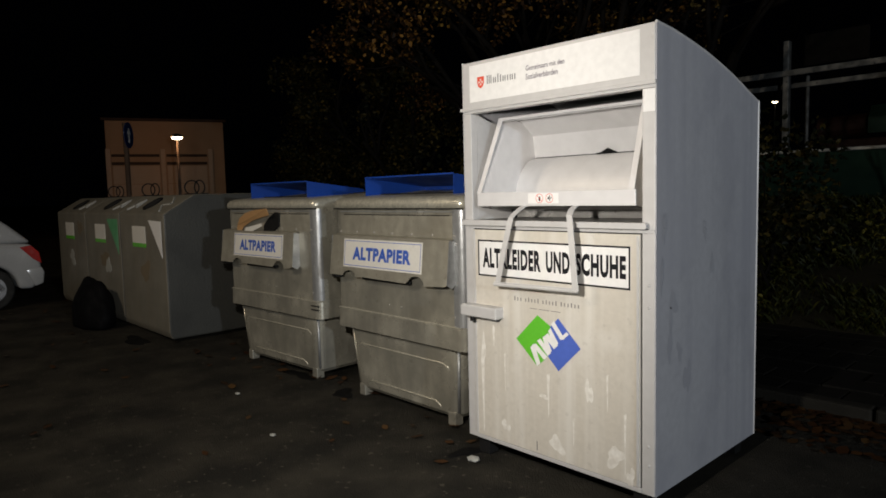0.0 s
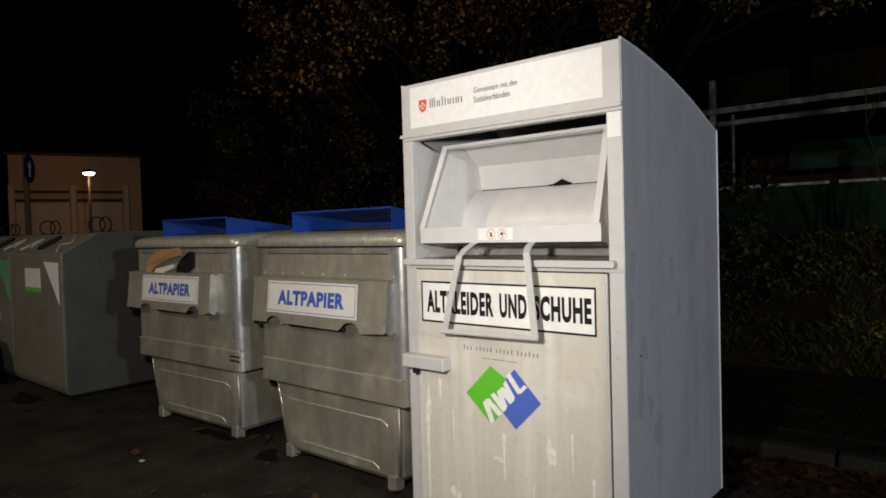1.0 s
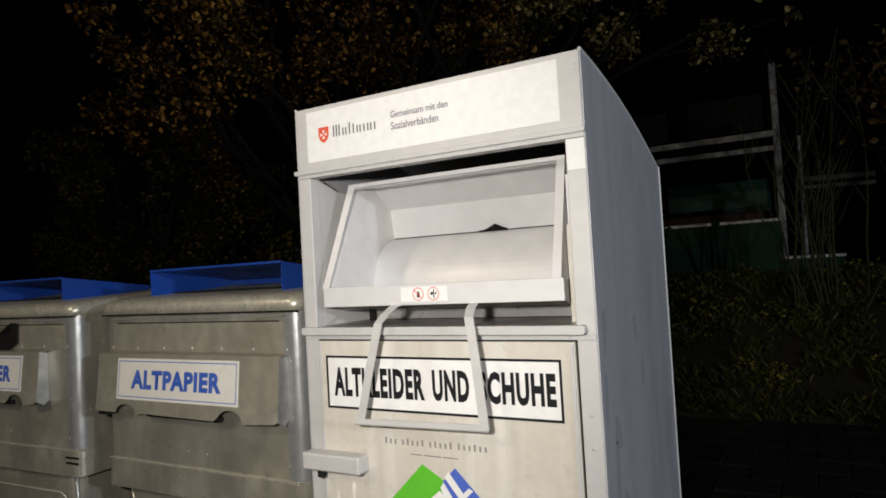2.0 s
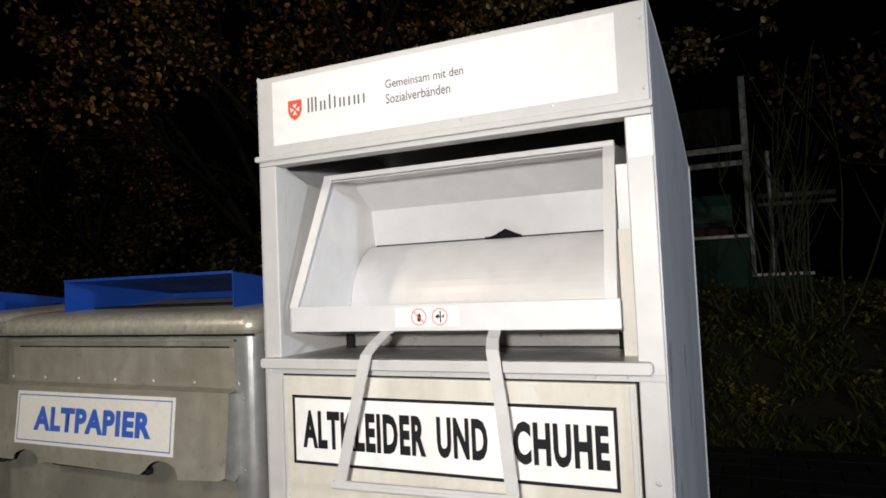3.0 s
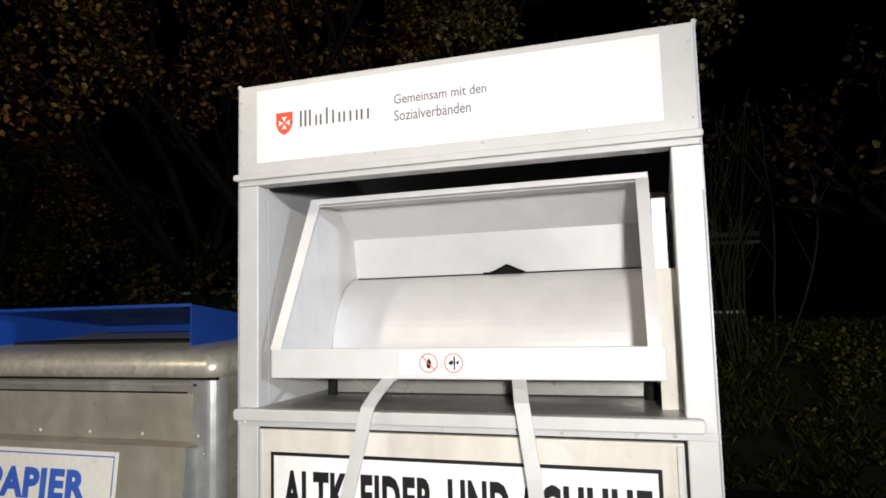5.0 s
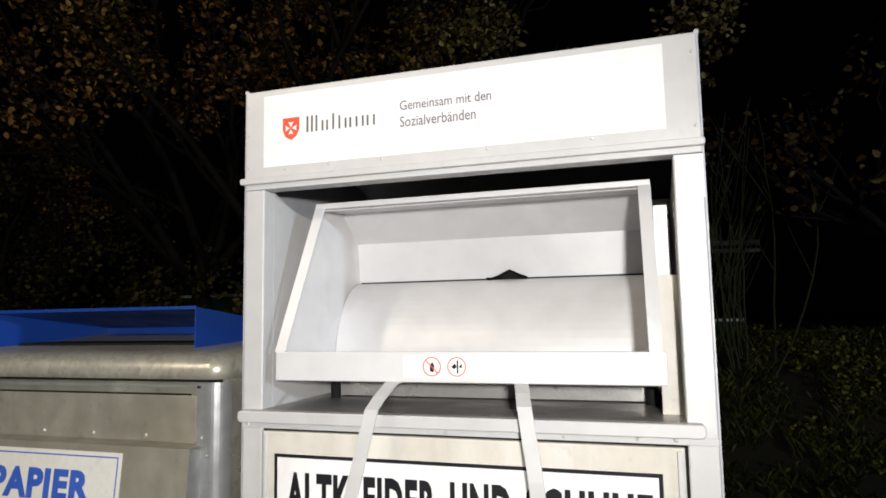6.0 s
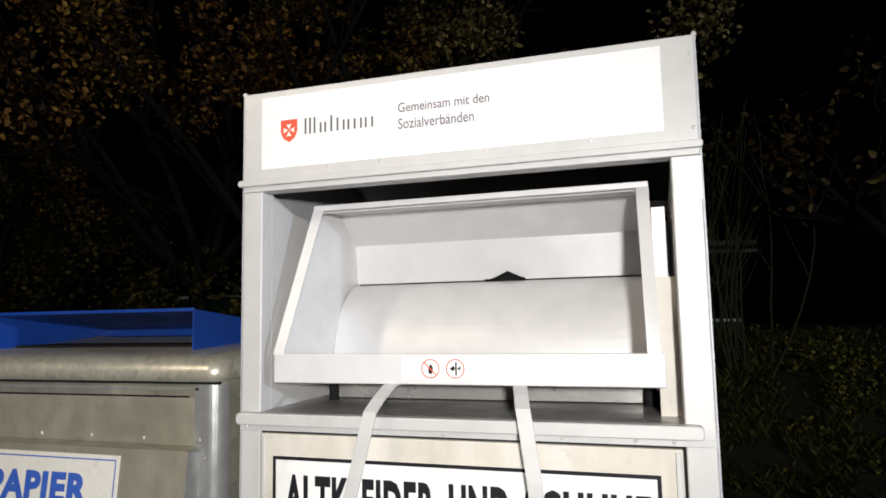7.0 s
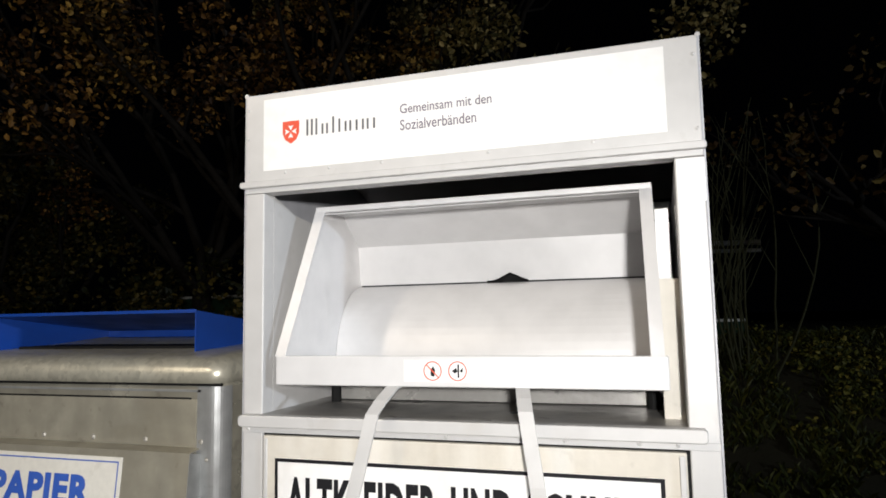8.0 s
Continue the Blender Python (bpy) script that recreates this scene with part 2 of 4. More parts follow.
# ---- mesh helpers ----
def thing(name, m=None, label="", category="", group="", kind=""):
    ob = new(name)
    ob.empty_display_size = 0.1
    if m is not None:
        ob.matrix_world = m
    return tagged(ob, label, category, group, kind)


def mesh_of(name, bm, mat_, smooth=False):
    me = bpy.data.meshes.new(name)
    bm.normal_update()
    bm.to_mesh(me)
    bm.free()
    me.materials.append(mat_)
    if smooth:
        me.polygons.foreach_set("use_smooth", [True] * len(me.polygons))
    return me


def part(name, bm, mat_, parent=None, label="", smooth=False):
    """Links a bmesh as one mesh object under a thing or a part."""
    ob = new(name, mesh_of(name, bm, mat_, smooth))
    if parent is not None:
        ob.parent = parent
    if label:
        tagged(ob, label)
    return ob


def bevelled(bm, r, seg=2):
    if r > 0:
        bmesh.ops.bevel(bm, geom=bm.edges[:] + bm.verts[:], offset=r, segments=seg, affect="EDGES", profile=0.5)
    return bm


def block(x0, x1, y0, y1, z0, z1, r=0.0, seg=2):
    bm = bmesh.new()
    bmesh.ops.create_cube(bm, size=1)
    for v in bm.verts:
        v.co = Vector(((x0 + x1) / 2 + v.co.x * (x1 - x0), (y0 + y1) / 2 + v.co.y * (y1 - y0), (z0 + z1) / 2 + v.co.z * (z1 - z0)))
    return bevelled(bm, r, seg)


def extrude(profile, axis, a, b, r=0.0, seg=2):
    """A closed outline, given in the two axes other than `axis`, drawn out from a to b along it."""
    bm = bmesh.new()

    def at(p, s):
        return {"x": (s, p[0], p[1]), "y": (p[0], s, p[1]), "z": (p[0], p[1], s)}[axis]

    lo = [bm.verts.new(at(p, a)) for p in profile]
    hi = [bm.verts.new(at(p, b)) for p in profile]
    n = len(profile)
    bm.faces.new(lo)
    bm.faces.new(hi)
    for i in range(n):
        bm.faces.new((lo[i], lo[(i + 1) % n], hi[(i + 1) % n], hi[i]))
    bmesh.ops.recalc_face_normals(bm, faces=bm.faces[:])
    return bevelled(bm, r, seg)


def sheet(line, x0, x1, thick):
    """A bent metal sheet: an open line in (y, z), given thickness, from x0 to x1."""
    off = []
    for i, p in enumerate(line):
        q0, q1 = line[max(0, i - 1)], line[min(len(line) - 1, i + 1)]
        d = Vector((q1[0] - q0[0], q1[1] - q0[1])).normalized()
        off.append((p[0] - d.y * thick, p[1] + d.x * thick))
    bm = bmesh.new()
    rows = []
    for s in (x0, x1):
        rows.append(([bm.verts.new((s, *p)) for p in line], [bm.verts.new((s, *p)) for p in off]))
    (a0, b0), (a1, b1) = rows
    for i in range(len(line) - 1):
        bm.faces.new((a0[i], a0[i + 1], a1[i + 1], a1[i]))
        bm.faces.new((b0[i], b1[i], b1[i + 1], b0[i + 1]))
        bm.faces.new((a0[i], b0[i], b0[i + 1], a0[i + 1]))
        bm.faces.new((a1[i], a1[i + 1], b1[i + 1], b1[i]))
    for i in (0, len(line) - 1):
        bm.faces.new((a0[i], a1[i], b1[i], b0[i]))
    bmesh.ops.recalc_face_normals(bm, faces=bm.faces[:])
    return bm


def tube(points, radii, seg=8, bm=None):
    """A tapered tube through points."""
    bm = bm or bmesh.new()
    rings = []
    for i, p in enumerate(points):
        p = Vector(p)
        d = (Vector(points[min(i + 1, len(points) - 1)]) - Vector(points[max(i - 1, 0)])).normalized()
        side = d.orthogonal().normalized() if not rings else (prev - d * prev.dot(d)).normalized()
        prev = side
        up = d.cross(side)
        r = radii[i] if isinstance(radii, (list, tuple)) else radii
        rings.append([bm.verts.new(p + r * (math.cos(k * 2 * math.pi / seg) * side + math.sin(k * 2 * math.pi / seg) * up)) for k in range(seg)])
    for a, b in zip(rings, rings[1:]):
        for k in range(seg):
            bm.faces.new((a[k], a[(k + 1) % seg], b[(k + 1) % seg], b[k]))
    bm.faces.new(rings[0][::-1])
    bm.faces.new(rings[-1])
    return bm


def strap(points, across, width, thick):
    """A flat bar through points, wide along `across`."""
    bm = bmesh.new()
    rows = []
    a = Vector(across).normalized() * width / 2
    for i, p in enumerate(points):
        p = Vector(p)
        d = (Vector(points[min(i + 1, len(points) - 1)]) - Vector(points[max(i - 1, 0)])).normalized()
        n = d.cross(a).normalized() * thick / 2
        rows.append([bm.verts.new(p + s * a + q * n) for s, q in ((1, 1), (-1, 1), (-1, -1), (1, -1))])
    for r0, r1 in zip(rows, rows[1:]):
        for k in range(4):
            bm.faces.new((r0[k], r0[(k + 1) % 4], r1[(k + 1) % 4], r1[k]))
    bm.faces.new(rows[0])
    bm.faces.new(rows[-1])
    bmesh.ops.recalc_face_normals(bm, faces=bm.faces[:])
    return bm


def rounded_rect(x0, x1, y0, y1, r, seg=5):
    pts = []
    for cx, cy, a in ((x1 - r, y1 - r, 0), (x0 + r, y1 - r, 90), (x0 + r, y0 + r, 180), (x1 - r, y0 + r, 270)):
        for k in range(seg + 1):
            t = radians(a + 90 * k / seg)
            pts.append((cx + r * math.cos(t), cy + r * math.sin(t)))
    return pts


def loft(levels):
    """Closed skin over outlines of equal length at heights: [(z, outline), ...]; z may be a function of x and y."""
    bm = bmesh.new()
    rows = []
    for z, pts in levels:
        rows.append([bm.verts.new((x, y, z(x, y) if callable(z) else z)) for x, y in pts])
    n = len(rows[0])
    for a, b in zip(rows, rows[1:]):
        for k in range(n):
            bm.faces.new((a[k], a[(k + 1) % n], b[(k + 1) % n], b[k]))
    bm.faces.new(rows[0][::-1])
    bm.faces.new(rows[-1])
    bmesh.ops.recalc_face_normals(bm, faces=bm.faces[:])
    return bm


def dome(x, y, z, r, facing="-y"):
    """A small rivet head that stands out of the sheet."""
    bm = bmesh.new()
    bmesh.ops.create_icosphere(bm, subdivisions=1, radius=r)
    for v in bm.verts:
        c = v.co.copy()
        if facing == "-y":
            v.co = Vector((x + c.x, y + c.y * 0.6, z + c.z))
        else:
            v.co = Vector((x + c.x * 0.6, y + c.y, z + c.z))
    return bm


def lettering(name, text, x0, x1, z0, z1, y, mat_, parent, spacing=1.0, bold=0.0):
    """Words in the built-in font, fitted to a width and height on a sheet that faces -y."""
    cu = bpy.data.curves.new(name, "FONT")
    cu.body, cu.extrude, cu.offset, cu.resolution_u, cu.space_character = text, 0.0, bold, 3, spacing
    ob = new(name, cu)
    bpy.context.view_layer.update()
    me = bpy.data.meshes.new_from_object(ob.evaluated_get(bpy.context.evaluated_depsgraph_get()))
    bpy.data.objects.remove(ob)
    co = np.array([v.co[:] for v in me.vertices])
    lo, hi = co.min(0), co.max(0)
    for v in me.vertices:
        v.co = ((v.co.x - lo[0]) / (hi[0] - lo[0]) * (x1 - x0) + x0, y, (v.co.y - lo[1]) / (hi[1] - lo[1]) * (z1 - z0) + z0)
    me.materials.clear()
    me.materials.append(mat_)
    out = new(name, me)
    out.parent = parent
    return out


def patch(outline, y, thick, mat_, name, parent, label=""):
    """A thin vinyl shape on a sheet that faces -y: outline in (x, z)."""
    return part(name, extrude(outline, "y", y - thick, y), mat_, parent, label)


def rect(x0, x1, z0, z1):
    return [(x0, z0), (x1, z0), (x1, z1), (x0, z1)]


def border(x0, x1, z0, z1, w, y, mat_, parent, name="border"):
    bm = bmesh.new()
    outer, inner = rect(x0, x1, z0, z1), rect(x0 + w, x1 - w, z0 + w, z1 - w)
    o = [bm.verts.new((p[0], y, p[1])) for p in outer]
    i = [bm.verts.new((p[0], y, p[1])) for p in inner]
    for k in range(4):
        bm.faces.new((o[k], o[(k + 1) % 4], i[(k + 1) % 4], i[k]))
    return part(name, bm, mat_, parent)


def blot(x, z, w, h, seed):
    """A soft-edged irregular outline."""
    rnd = random.Random(seed)
    p, q, r = rnd.uniform(0, 6.28), rnd.uniform(0, 6.28), rnd.uniform(0, 6.28)
    pts = []
    for k in range(28):
        a = k * math.pi / 14
        f = 0.8 + 0.22 * math.sin(2 * a + p) + 0.16 * math.sin(3 * a + q) + 0.10 * math.sin(5 * a + r)
        pts.append((x + w * f * math.cos(a), z + h * f * math.sin(a)))
    return pts


# ---- ground, kerb, pavement, bank ----
def make_ground():
    bm = bmesh.new()
    xs = [-400, -60, -20] + [-14 + 0.5 * i for i in range(37)] + [8, 20, 60, 400]
    ys = [-400, -60, -15] + [-4 + 0.5 * i for i in range(21)] + [10, 20, 60, 400]
    grid = [[bm.verts.new((x, y, 0.004 * noise.noise((x * 0.5, y * 0.5, 0)) - 0.003 if abs(x) < 15 and -5 < y < 7 else 0.0)) for x in xs] for y in ys]
    for j in range(len(ys) - 1):
        for i in range(len(xs) - 1):
            bm.faces.new((grid[j][i], grid[j][i + 1], grid[j + 1][i + 1], grid[j + 1][i]))
    tagged(part("ground", bm, M_ASPHALT, smooth=True), "dark worn asphalt of the car park", "ground", kind="structure")


make_ground()


def bank_height(x, y):
    t = min(1, max(0, (y - 7.3) / 2.0))
    return 0.05 + 1.2 * t * (1.15 - 0.15 * t) + 0.06 * noise.noise((x * 0.8, y * 0.8, 3))


def make_bank():
    bm = bmesh.new()
    xs = [-30 + 0.6 * i for i in range(85)]
    ys = [7.25 + 0.25 * i for i in range(12)] + [11, 14, 22]
    grid = [[bm.verts.new((x, y, bank_height(x, y))) for x in xs] for y in ys]
    for j in range(len(ys) - 1):
        for i in range(len(xs) - 1):
            bm.faces.new((grid[j][i], grid[j][i + 1], grid[j + 1][i + 1], grid[j + 1][i]))
    low = [bm.verts.new((x, 7.25, -0.02)) for x in xs]
    for i in range(len(xs) - 1):
        bm.faces.new((low[i], low[i + 1], grid[0][i + 1], grid[0][i]))
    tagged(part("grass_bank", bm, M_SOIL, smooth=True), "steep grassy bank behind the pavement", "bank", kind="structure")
    # blades of grass
    rnd = random.Random(4)
    verts, faces = [], []
    for _ in range(44000):
        x, y = rnd.uniform(-4.5, 4.0), 7.25 + 2.6 * rnd.random() ** 1.1
        z = bank_height(x, y) - 0.01
        patchy = 0.5 + 0.5 * noise.noise((x * 1.3, y * 1.6, 7))
        if noise.noise((x * 2.6, y * 3.2, 1)) + 0.35 < rnd.random() * 0.8:
            continue
        a, h, w = rnd.uniform(0, 6.28), rnd.uniform(0.04, 0.10) + 0.14 * patchy * rnd.random(), rnd.uniform(0.002, 0.0045)
        bend = Vector((rnd.uniform(-1, 1), rnd.uniform(-1.0, 0.5), 0)) * h * 0.7
        dx, dy = math.cos(a) * w, math.sin(a) * w
        k = len(verts)
        verts += [(x - dx, y - dy, z), (x + dx, y + dy, z), (x + bend.x * 0.4 + dx * 0.7, y + bend.y * 0.4 + dy * 0.7, z + h * 0.65), (x + bend.x, y + bend.y, z + h * 0.9)]
        faces += [(k, k + 1, k + 2), (k, k + 2, k + 3)]
    me = bpy.data.meshes.new("grass")
    me.from_pydata(verts, [], faces)
    me.materials.append(M_GRASS)
    tagged(new("grass", me), "tangled green and straw-coloured grass on the bank", "grass", kind="stuff")


make_bank()


def make_pavement():
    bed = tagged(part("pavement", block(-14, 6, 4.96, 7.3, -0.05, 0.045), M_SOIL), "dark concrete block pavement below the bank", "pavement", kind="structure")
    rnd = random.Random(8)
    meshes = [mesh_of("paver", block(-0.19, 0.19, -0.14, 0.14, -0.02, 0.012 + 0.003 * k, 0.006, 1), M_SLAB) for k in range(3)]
    for j in range(8):
        for i in range(12):
            ob = new("paver", meshes[rnd.randrange(3)])
            ob.location = (-2.6 + 0.39 * i + (0.195 if j % 2 else 0), 5.12 + 0.29 * j, 0.05 + rnd.uniform(-0.004, 0.004))
            ob.rotation_euler = (rnd.uniform(-0.012, 0.012), rnd.uniform(-0.012, 0.012), rnd.uniform(-0.01, 0.01))
            ob.parent = bed
    kerb = tagged(thing("kerb", pose(0, 0, 0)), "weathered concrete kerb stones along the pavement", "kerb", kind="structure")
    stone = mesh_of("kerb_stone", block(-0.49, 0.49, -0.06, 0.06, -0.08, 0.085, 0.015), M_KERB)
    for i in range(18):
        ob = new("kerb_stone", stone)
        ob.location = (-12.5 + i * 1.0, 4.89 + rnd.uniform(-0.006, 0.006), rnd.uniform(-0.006, 0.006))
        ob.parent = kerb


make_pavement()


# ---- clothes bank ----
def clothes_bank():
    top = thing("clothing_container", pose(-1.953, 2.797, 0), "tall pale grey metal clothing donation container with stained cream door", "donation bin")
    W, D, B = 0.59, 1.105, 0.10
    # (y, z) outline of a side: flat front, roof that falls away in a curve
    crown = [(0.002, 2.217), (0.15, 2.202), (0.30, 2.178), (0.45, 2.15), (0.60, 2.115), (0.75, 2.074), (0.87, 2.036), (0.98, 1.998), (D, 1.958)]
    side = [(0.002, B)] + crown + [(D, B)]
    part("side_panel", extrude(side, "x", W - 0.004, W), M_SIDE, top, "grey side sheet with dull streaks")
    part("side_panel", extrude(side, "x", -W, -W + 0.004), M_SIDE, top)
    for k, (y, z, w, h) in enumerate(((0.07, 1.33, 0.02, 0.09), (0.05, 1.12, 0.015, 0.10), (0.16, 0.98, 0.035, 0.07), (0.13, 0.82, 0.025, 0.14), (0.22, 0.74, 0.03, 0.05), (0.55, 1.12, 0.025, 0.05), (0.47, 1.30, 0.02, 0.06), (0.30, 0.60, 0.04, 0.10))):
        bm = bmesh.new()
        bm.faces.new([bm.verts.new((W + 0.0006, p, q)) for p, q in blot(y, z, w, h, 90 + k)])
        part("run_stain", bm, M_STAIN, top, "dark run stain")
    part("back_panel", block(-W + 0.004, W - 0.004, D - 0.005, D, B, 1.952), M_SIDE, top)
    part("roof", sheet([(y, z - 0.002) for y, z in crown], -W + 0.004, W - 0.004, -0.004), M_ALU, top)
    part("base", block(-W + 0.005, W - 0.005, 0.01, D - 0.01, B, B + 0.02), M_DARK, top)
    # Added black block; it gives the unlit inside its darkness.
    part("dark_inside_block", block(-W + 0.012, W - 0.012, 0.56, D - 0.012, B + 0.03, 1.94), M_DARK, top)
    for sx in (-1, 1):
        part("edge_trim", tube([(sx * (W - 0.003), y, z) for y, z in crown], 0.006, 6), M_ALU, top)
        part("corner_edge", tube([(sx * (W - 0.002), D - 0.002, B), (sx * (W - 0.002), D - 0.002, 1.965)], 0.007, 6), M_ALU, top)
    # front frame
    part("corner_post", block(-W + 0.0045, -0.527, 0.0, 0.05, B, 1.938, 0.003), M_ALU, top)
    right = part("corner_post", block(0.523, W - 0.0045, 0.0, 0.05, B, 1.938, 0.003), M_ALU, top)
    patch(rect(0.527, 0.586, 1.838, 1.935), -0.001, 0.001, M_WHITE, "sticker", right, "blank white sticker")
    part("lintel", block(-W + 0.0045, W - 0.0045, 0.0, 0.05, 1.939, 1.955, 0.002), M_ALU, top)
    head = part("header", block(-W + 0.0045, W - 0.0045, -0.004, 0.03, 1.968, 2.214, 0.003), M_ALU, top)
    part("drip_fold", extrude(rounded_rect(-W - 0.006, W + 0.002, 1.953, 1.970, 0.006), "y", -0.014, 0.01, 0.002), M_ALU, top)
    for x, z in ((-0.575, 2.17), (-0.575, 2.09), (-0.572, 2.0), (0.575, 2.17), (0.575, 2.0), (-0.46, 1.99), (-0.33, 1.992), (-0.18, 1.992), (0.1, 1.992), (0.35, 1.992)):
        part("rivet", dome(x, -0.004, z, 0.005), M_ALU, head)
    label = part("name_label", block(-0.527, 0.513, -0.0052, -0.0042, 1.998, 2.196), M_WHITE, top, "long white name label")
    yl = -0.0062
    shield = [(-0.467, 2.128), (-0.417, 2.128), (-0.417, 2.095), (-0.425, 2.077), (-0.442, 2.066), (-0.459, 2.077), (-0.467, 2.095)]
    patch(shield, yl, 0.0004, M_RED_INK, "shield", label, "red shield emblem with a white cross")
    cx, cz = -0.442, 2.099
    for k in range(4):
        a = radians(90 * k)
        pts = []
        for r, da in ((0.003, 0), (0.019, -0.42), (0.015, 0), (0.019, 0.42)):
            pts.append((cx + r * math.cos(a + da), cz + r * math.sin(a + da)))
        patch(pts, yl - 0.0006, 0.0004, M_WHITE, "cross_arm", label)
    # the charity's name, as plain upright strokes
    x = -0.395
    for h, strokes in ((0.044, 3), (0.028, 2), (0.044, 1), (0.036, 1), (0.028, 2), (0.028, 1), (0.028, 2), (0.028, 1)):
        for k in range(strokes):
            patch(rect(x, x + 0.0055, 2.083, 2.083 + h), yl, 0.0004, M_GREY_INK, "name_stroke", label)
            x += 0.0135
        x += 0.0045
    lettering("lettering", "Gemeinsam mit den", -0.127, 0.113, 2.112, 2.137, yl - 0.0006, M_SOFT_INK, label, bold=0.008)
    lettering("lettering", "Sozialverb\u00e4nden", -0.127, 0.073, 2.068, 2.096, yl - 0.0006, M_SOFT_INK, label, bold=0.008)
    # throat behind the opening
    part("jamb", extrude([(0.05, 1.352), (0.05, 1.938), (0.16, 1.90), (0.50, 1.86), (0.50, 1.352)], "x", -0.530, -0.527), M_ALU, top)
    part("jamb", extrude([(0.05, 1.352), (0.05, 1.938), (0.20, 1.905), (0.50, 1.885), (0.50, 1.352)], "x", 0.523, 0.526), M_ALU, top)
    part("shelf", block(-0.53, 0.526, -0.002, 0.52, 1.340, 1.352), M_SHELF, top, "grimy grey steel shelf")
    part("throat_back", block(-0.53, 0.526, 0.50, 0.505, 1.352, 1.86), M_DRUM, top)
    part("throat_bar", block(-0.53, 0.526, 0.47, 0.50, 1.872, 1.918, 0.006), M_ALU, top)
    # Added pale pieces; light on the jamb and back wall is their colour.
    part("lit_jamb_plate", block(0.476, 0.5225, 0.10, 0.104, 1.352, 1.675, 0.001), M_DOOR, top, "narrow added plate beside the drum, cream for the warm light on the jamb")
    part("lit_back_strip", block(0.476, 0.508, 0.12, 0.124, 1.675, 1.845, 0.001), M_DRUM, top)
    for z in (1.815, 1.835):
        part("sticker", block(0.5215, 0.523, 0.10, 0.16, z, z + 0.012), M_WHITE, top, "small white sticker strip")
    ledge = part("ledge", extrude(rounded_rect(-0.580, 0.560, 1.322, 1.352, 0.010), "y", -0.034, 0.0, 0.003), M_ALU, top)
    for x in (-0.567, -0.02, 0.26, 0.42, 0.50):
        part("rivet", dome(x, -0.004, 1.314 if abs(x) > 0.1 else 1.312, 0.006), M_ALU, ledge)
    part("strip", block(-0.585, 0.585, -0.004, 0.0, 1.304, 1.320, 0.001), M_ALU, top)
    # tipping drum, its near left edge bent inwards
    def bent(bm):
        for v in bm.verts:
            if v.co.x < -0.4:
                v.co.x += 0.034 * max(0.0, v.co.z - 1.5) / 0.4 * max(0.0, 1 - v.co.y / 0.49)
        return bm

    drum = part("tipping_drum", bent(sheet([(0.15, 1.893), (0.17, 1.905), (0.34, 1.915), (0.47, 1.83), (0.49, 1.703)], -0.470, 0.470, 0.003)), M_DRUM, top, "tipping steel drum with curved belly")
    arc = [(0.49 - 0.19 * math.sin(radians(a)), 1.43 + 0.265 * math.cos(radians(a))) for a in range(0, 91, 5)] + [(0.30, 1.412)]
    part("belly", sheet(arc, -0.466, 0.466, -0.003), M_DRUM, drum)
    # Black strips along the drum's gaps, with the gaps' shade as their colour.
    part("slot_dark_strip", block(-0.468, 0.468, 0.494, 0.498, 1.64, 1.725), M_DARK, drum)
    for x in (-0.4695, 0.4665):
        part("belly_dark_strip", sheet([(y + 0.006, z - 0.004) for y, z in arc], x, x + 0.003, -0.006), M_DARK, drum)
    lip = part("lip", block(-0.488, 0.490, 0.0, 0.012, 1.427, 1.502, 0.003), M_DRUM, drum, "pale front lip with pictograms")
    part("lip_return", sheet([(0.004, 1.4285), (0.055, 1.4275)], -0.488, 0.486, 0.003), M_DRUM, drum)
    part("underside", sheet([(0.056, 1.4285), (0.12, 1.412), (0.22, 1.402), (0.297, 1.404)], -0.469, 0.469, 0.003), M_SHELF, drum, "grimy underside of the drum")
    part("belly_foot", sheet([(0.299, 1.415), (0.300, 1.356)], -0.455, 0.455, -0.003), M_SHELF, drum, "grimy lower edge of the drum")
    for sx in (-1, 1):
        x0, x1 = (-0.473, -0.470) if sx < 0 else (0.470, 0.473)
        part("side_plate", bent(extrude([(0.01, 1.44), (0.02, 1.505), (0.15, 1.90), (0.34, 1.915), (0.47, 1.83), (0.49, 1.705), (0.49, 1.40), (0.30, 1.400), (0.22, 1.399), (0.12, 1.409), (0.05, 1.427)], "x", x0, x1)), M_DRUM, drum)
        xa, xb = (-0.475, -0.430) if sx < 0 else (0.468, 0.458)
        part("arm_flange", strap([(xa, 0.002, 1.500), ((xa + xb) / 2, 0.072, 1.705), (xb, 0.142, 1.910)], (1, 0, 0), 0.030, 0.005), M_DRUM, drum)
    part("top_rail", block(-0.445, 0.473, 0.136, 0.150, 1.898, 1.914, 0.002), M_DRUM, drum)
    for x in (-0.445, 0.452):
        part("rubber_stop", tube([(x, 0.262, 1.352), (x, 0.262, 1.401)], 0.015, 10), M_BLACK, drum)
    stick = patch(rect(-0.127, 0.066, 1.440, 1.492), -0.0006, 0.0006, M_WHITE, "pictogram_label", lip, "white label with two red warning rings")
    for cx in (-0.053, 0.010):
        bm = bmesh.new()
        for k in range(24):
            a0, a1 = k * math.pi / 12, (k + 1) * math.pi / 12
            q = [bm.verts.new((cx + r * math.cos(a), -0.0016, 1.466 + r * math.sin(a))) for r, a in ((0.0235, a0), (0.0235, a1), (0.0208, a1), (0.0208, a0))]
            bm.faces.new(q)
        part("warning_ring", bm, M_RED_INK, lip)
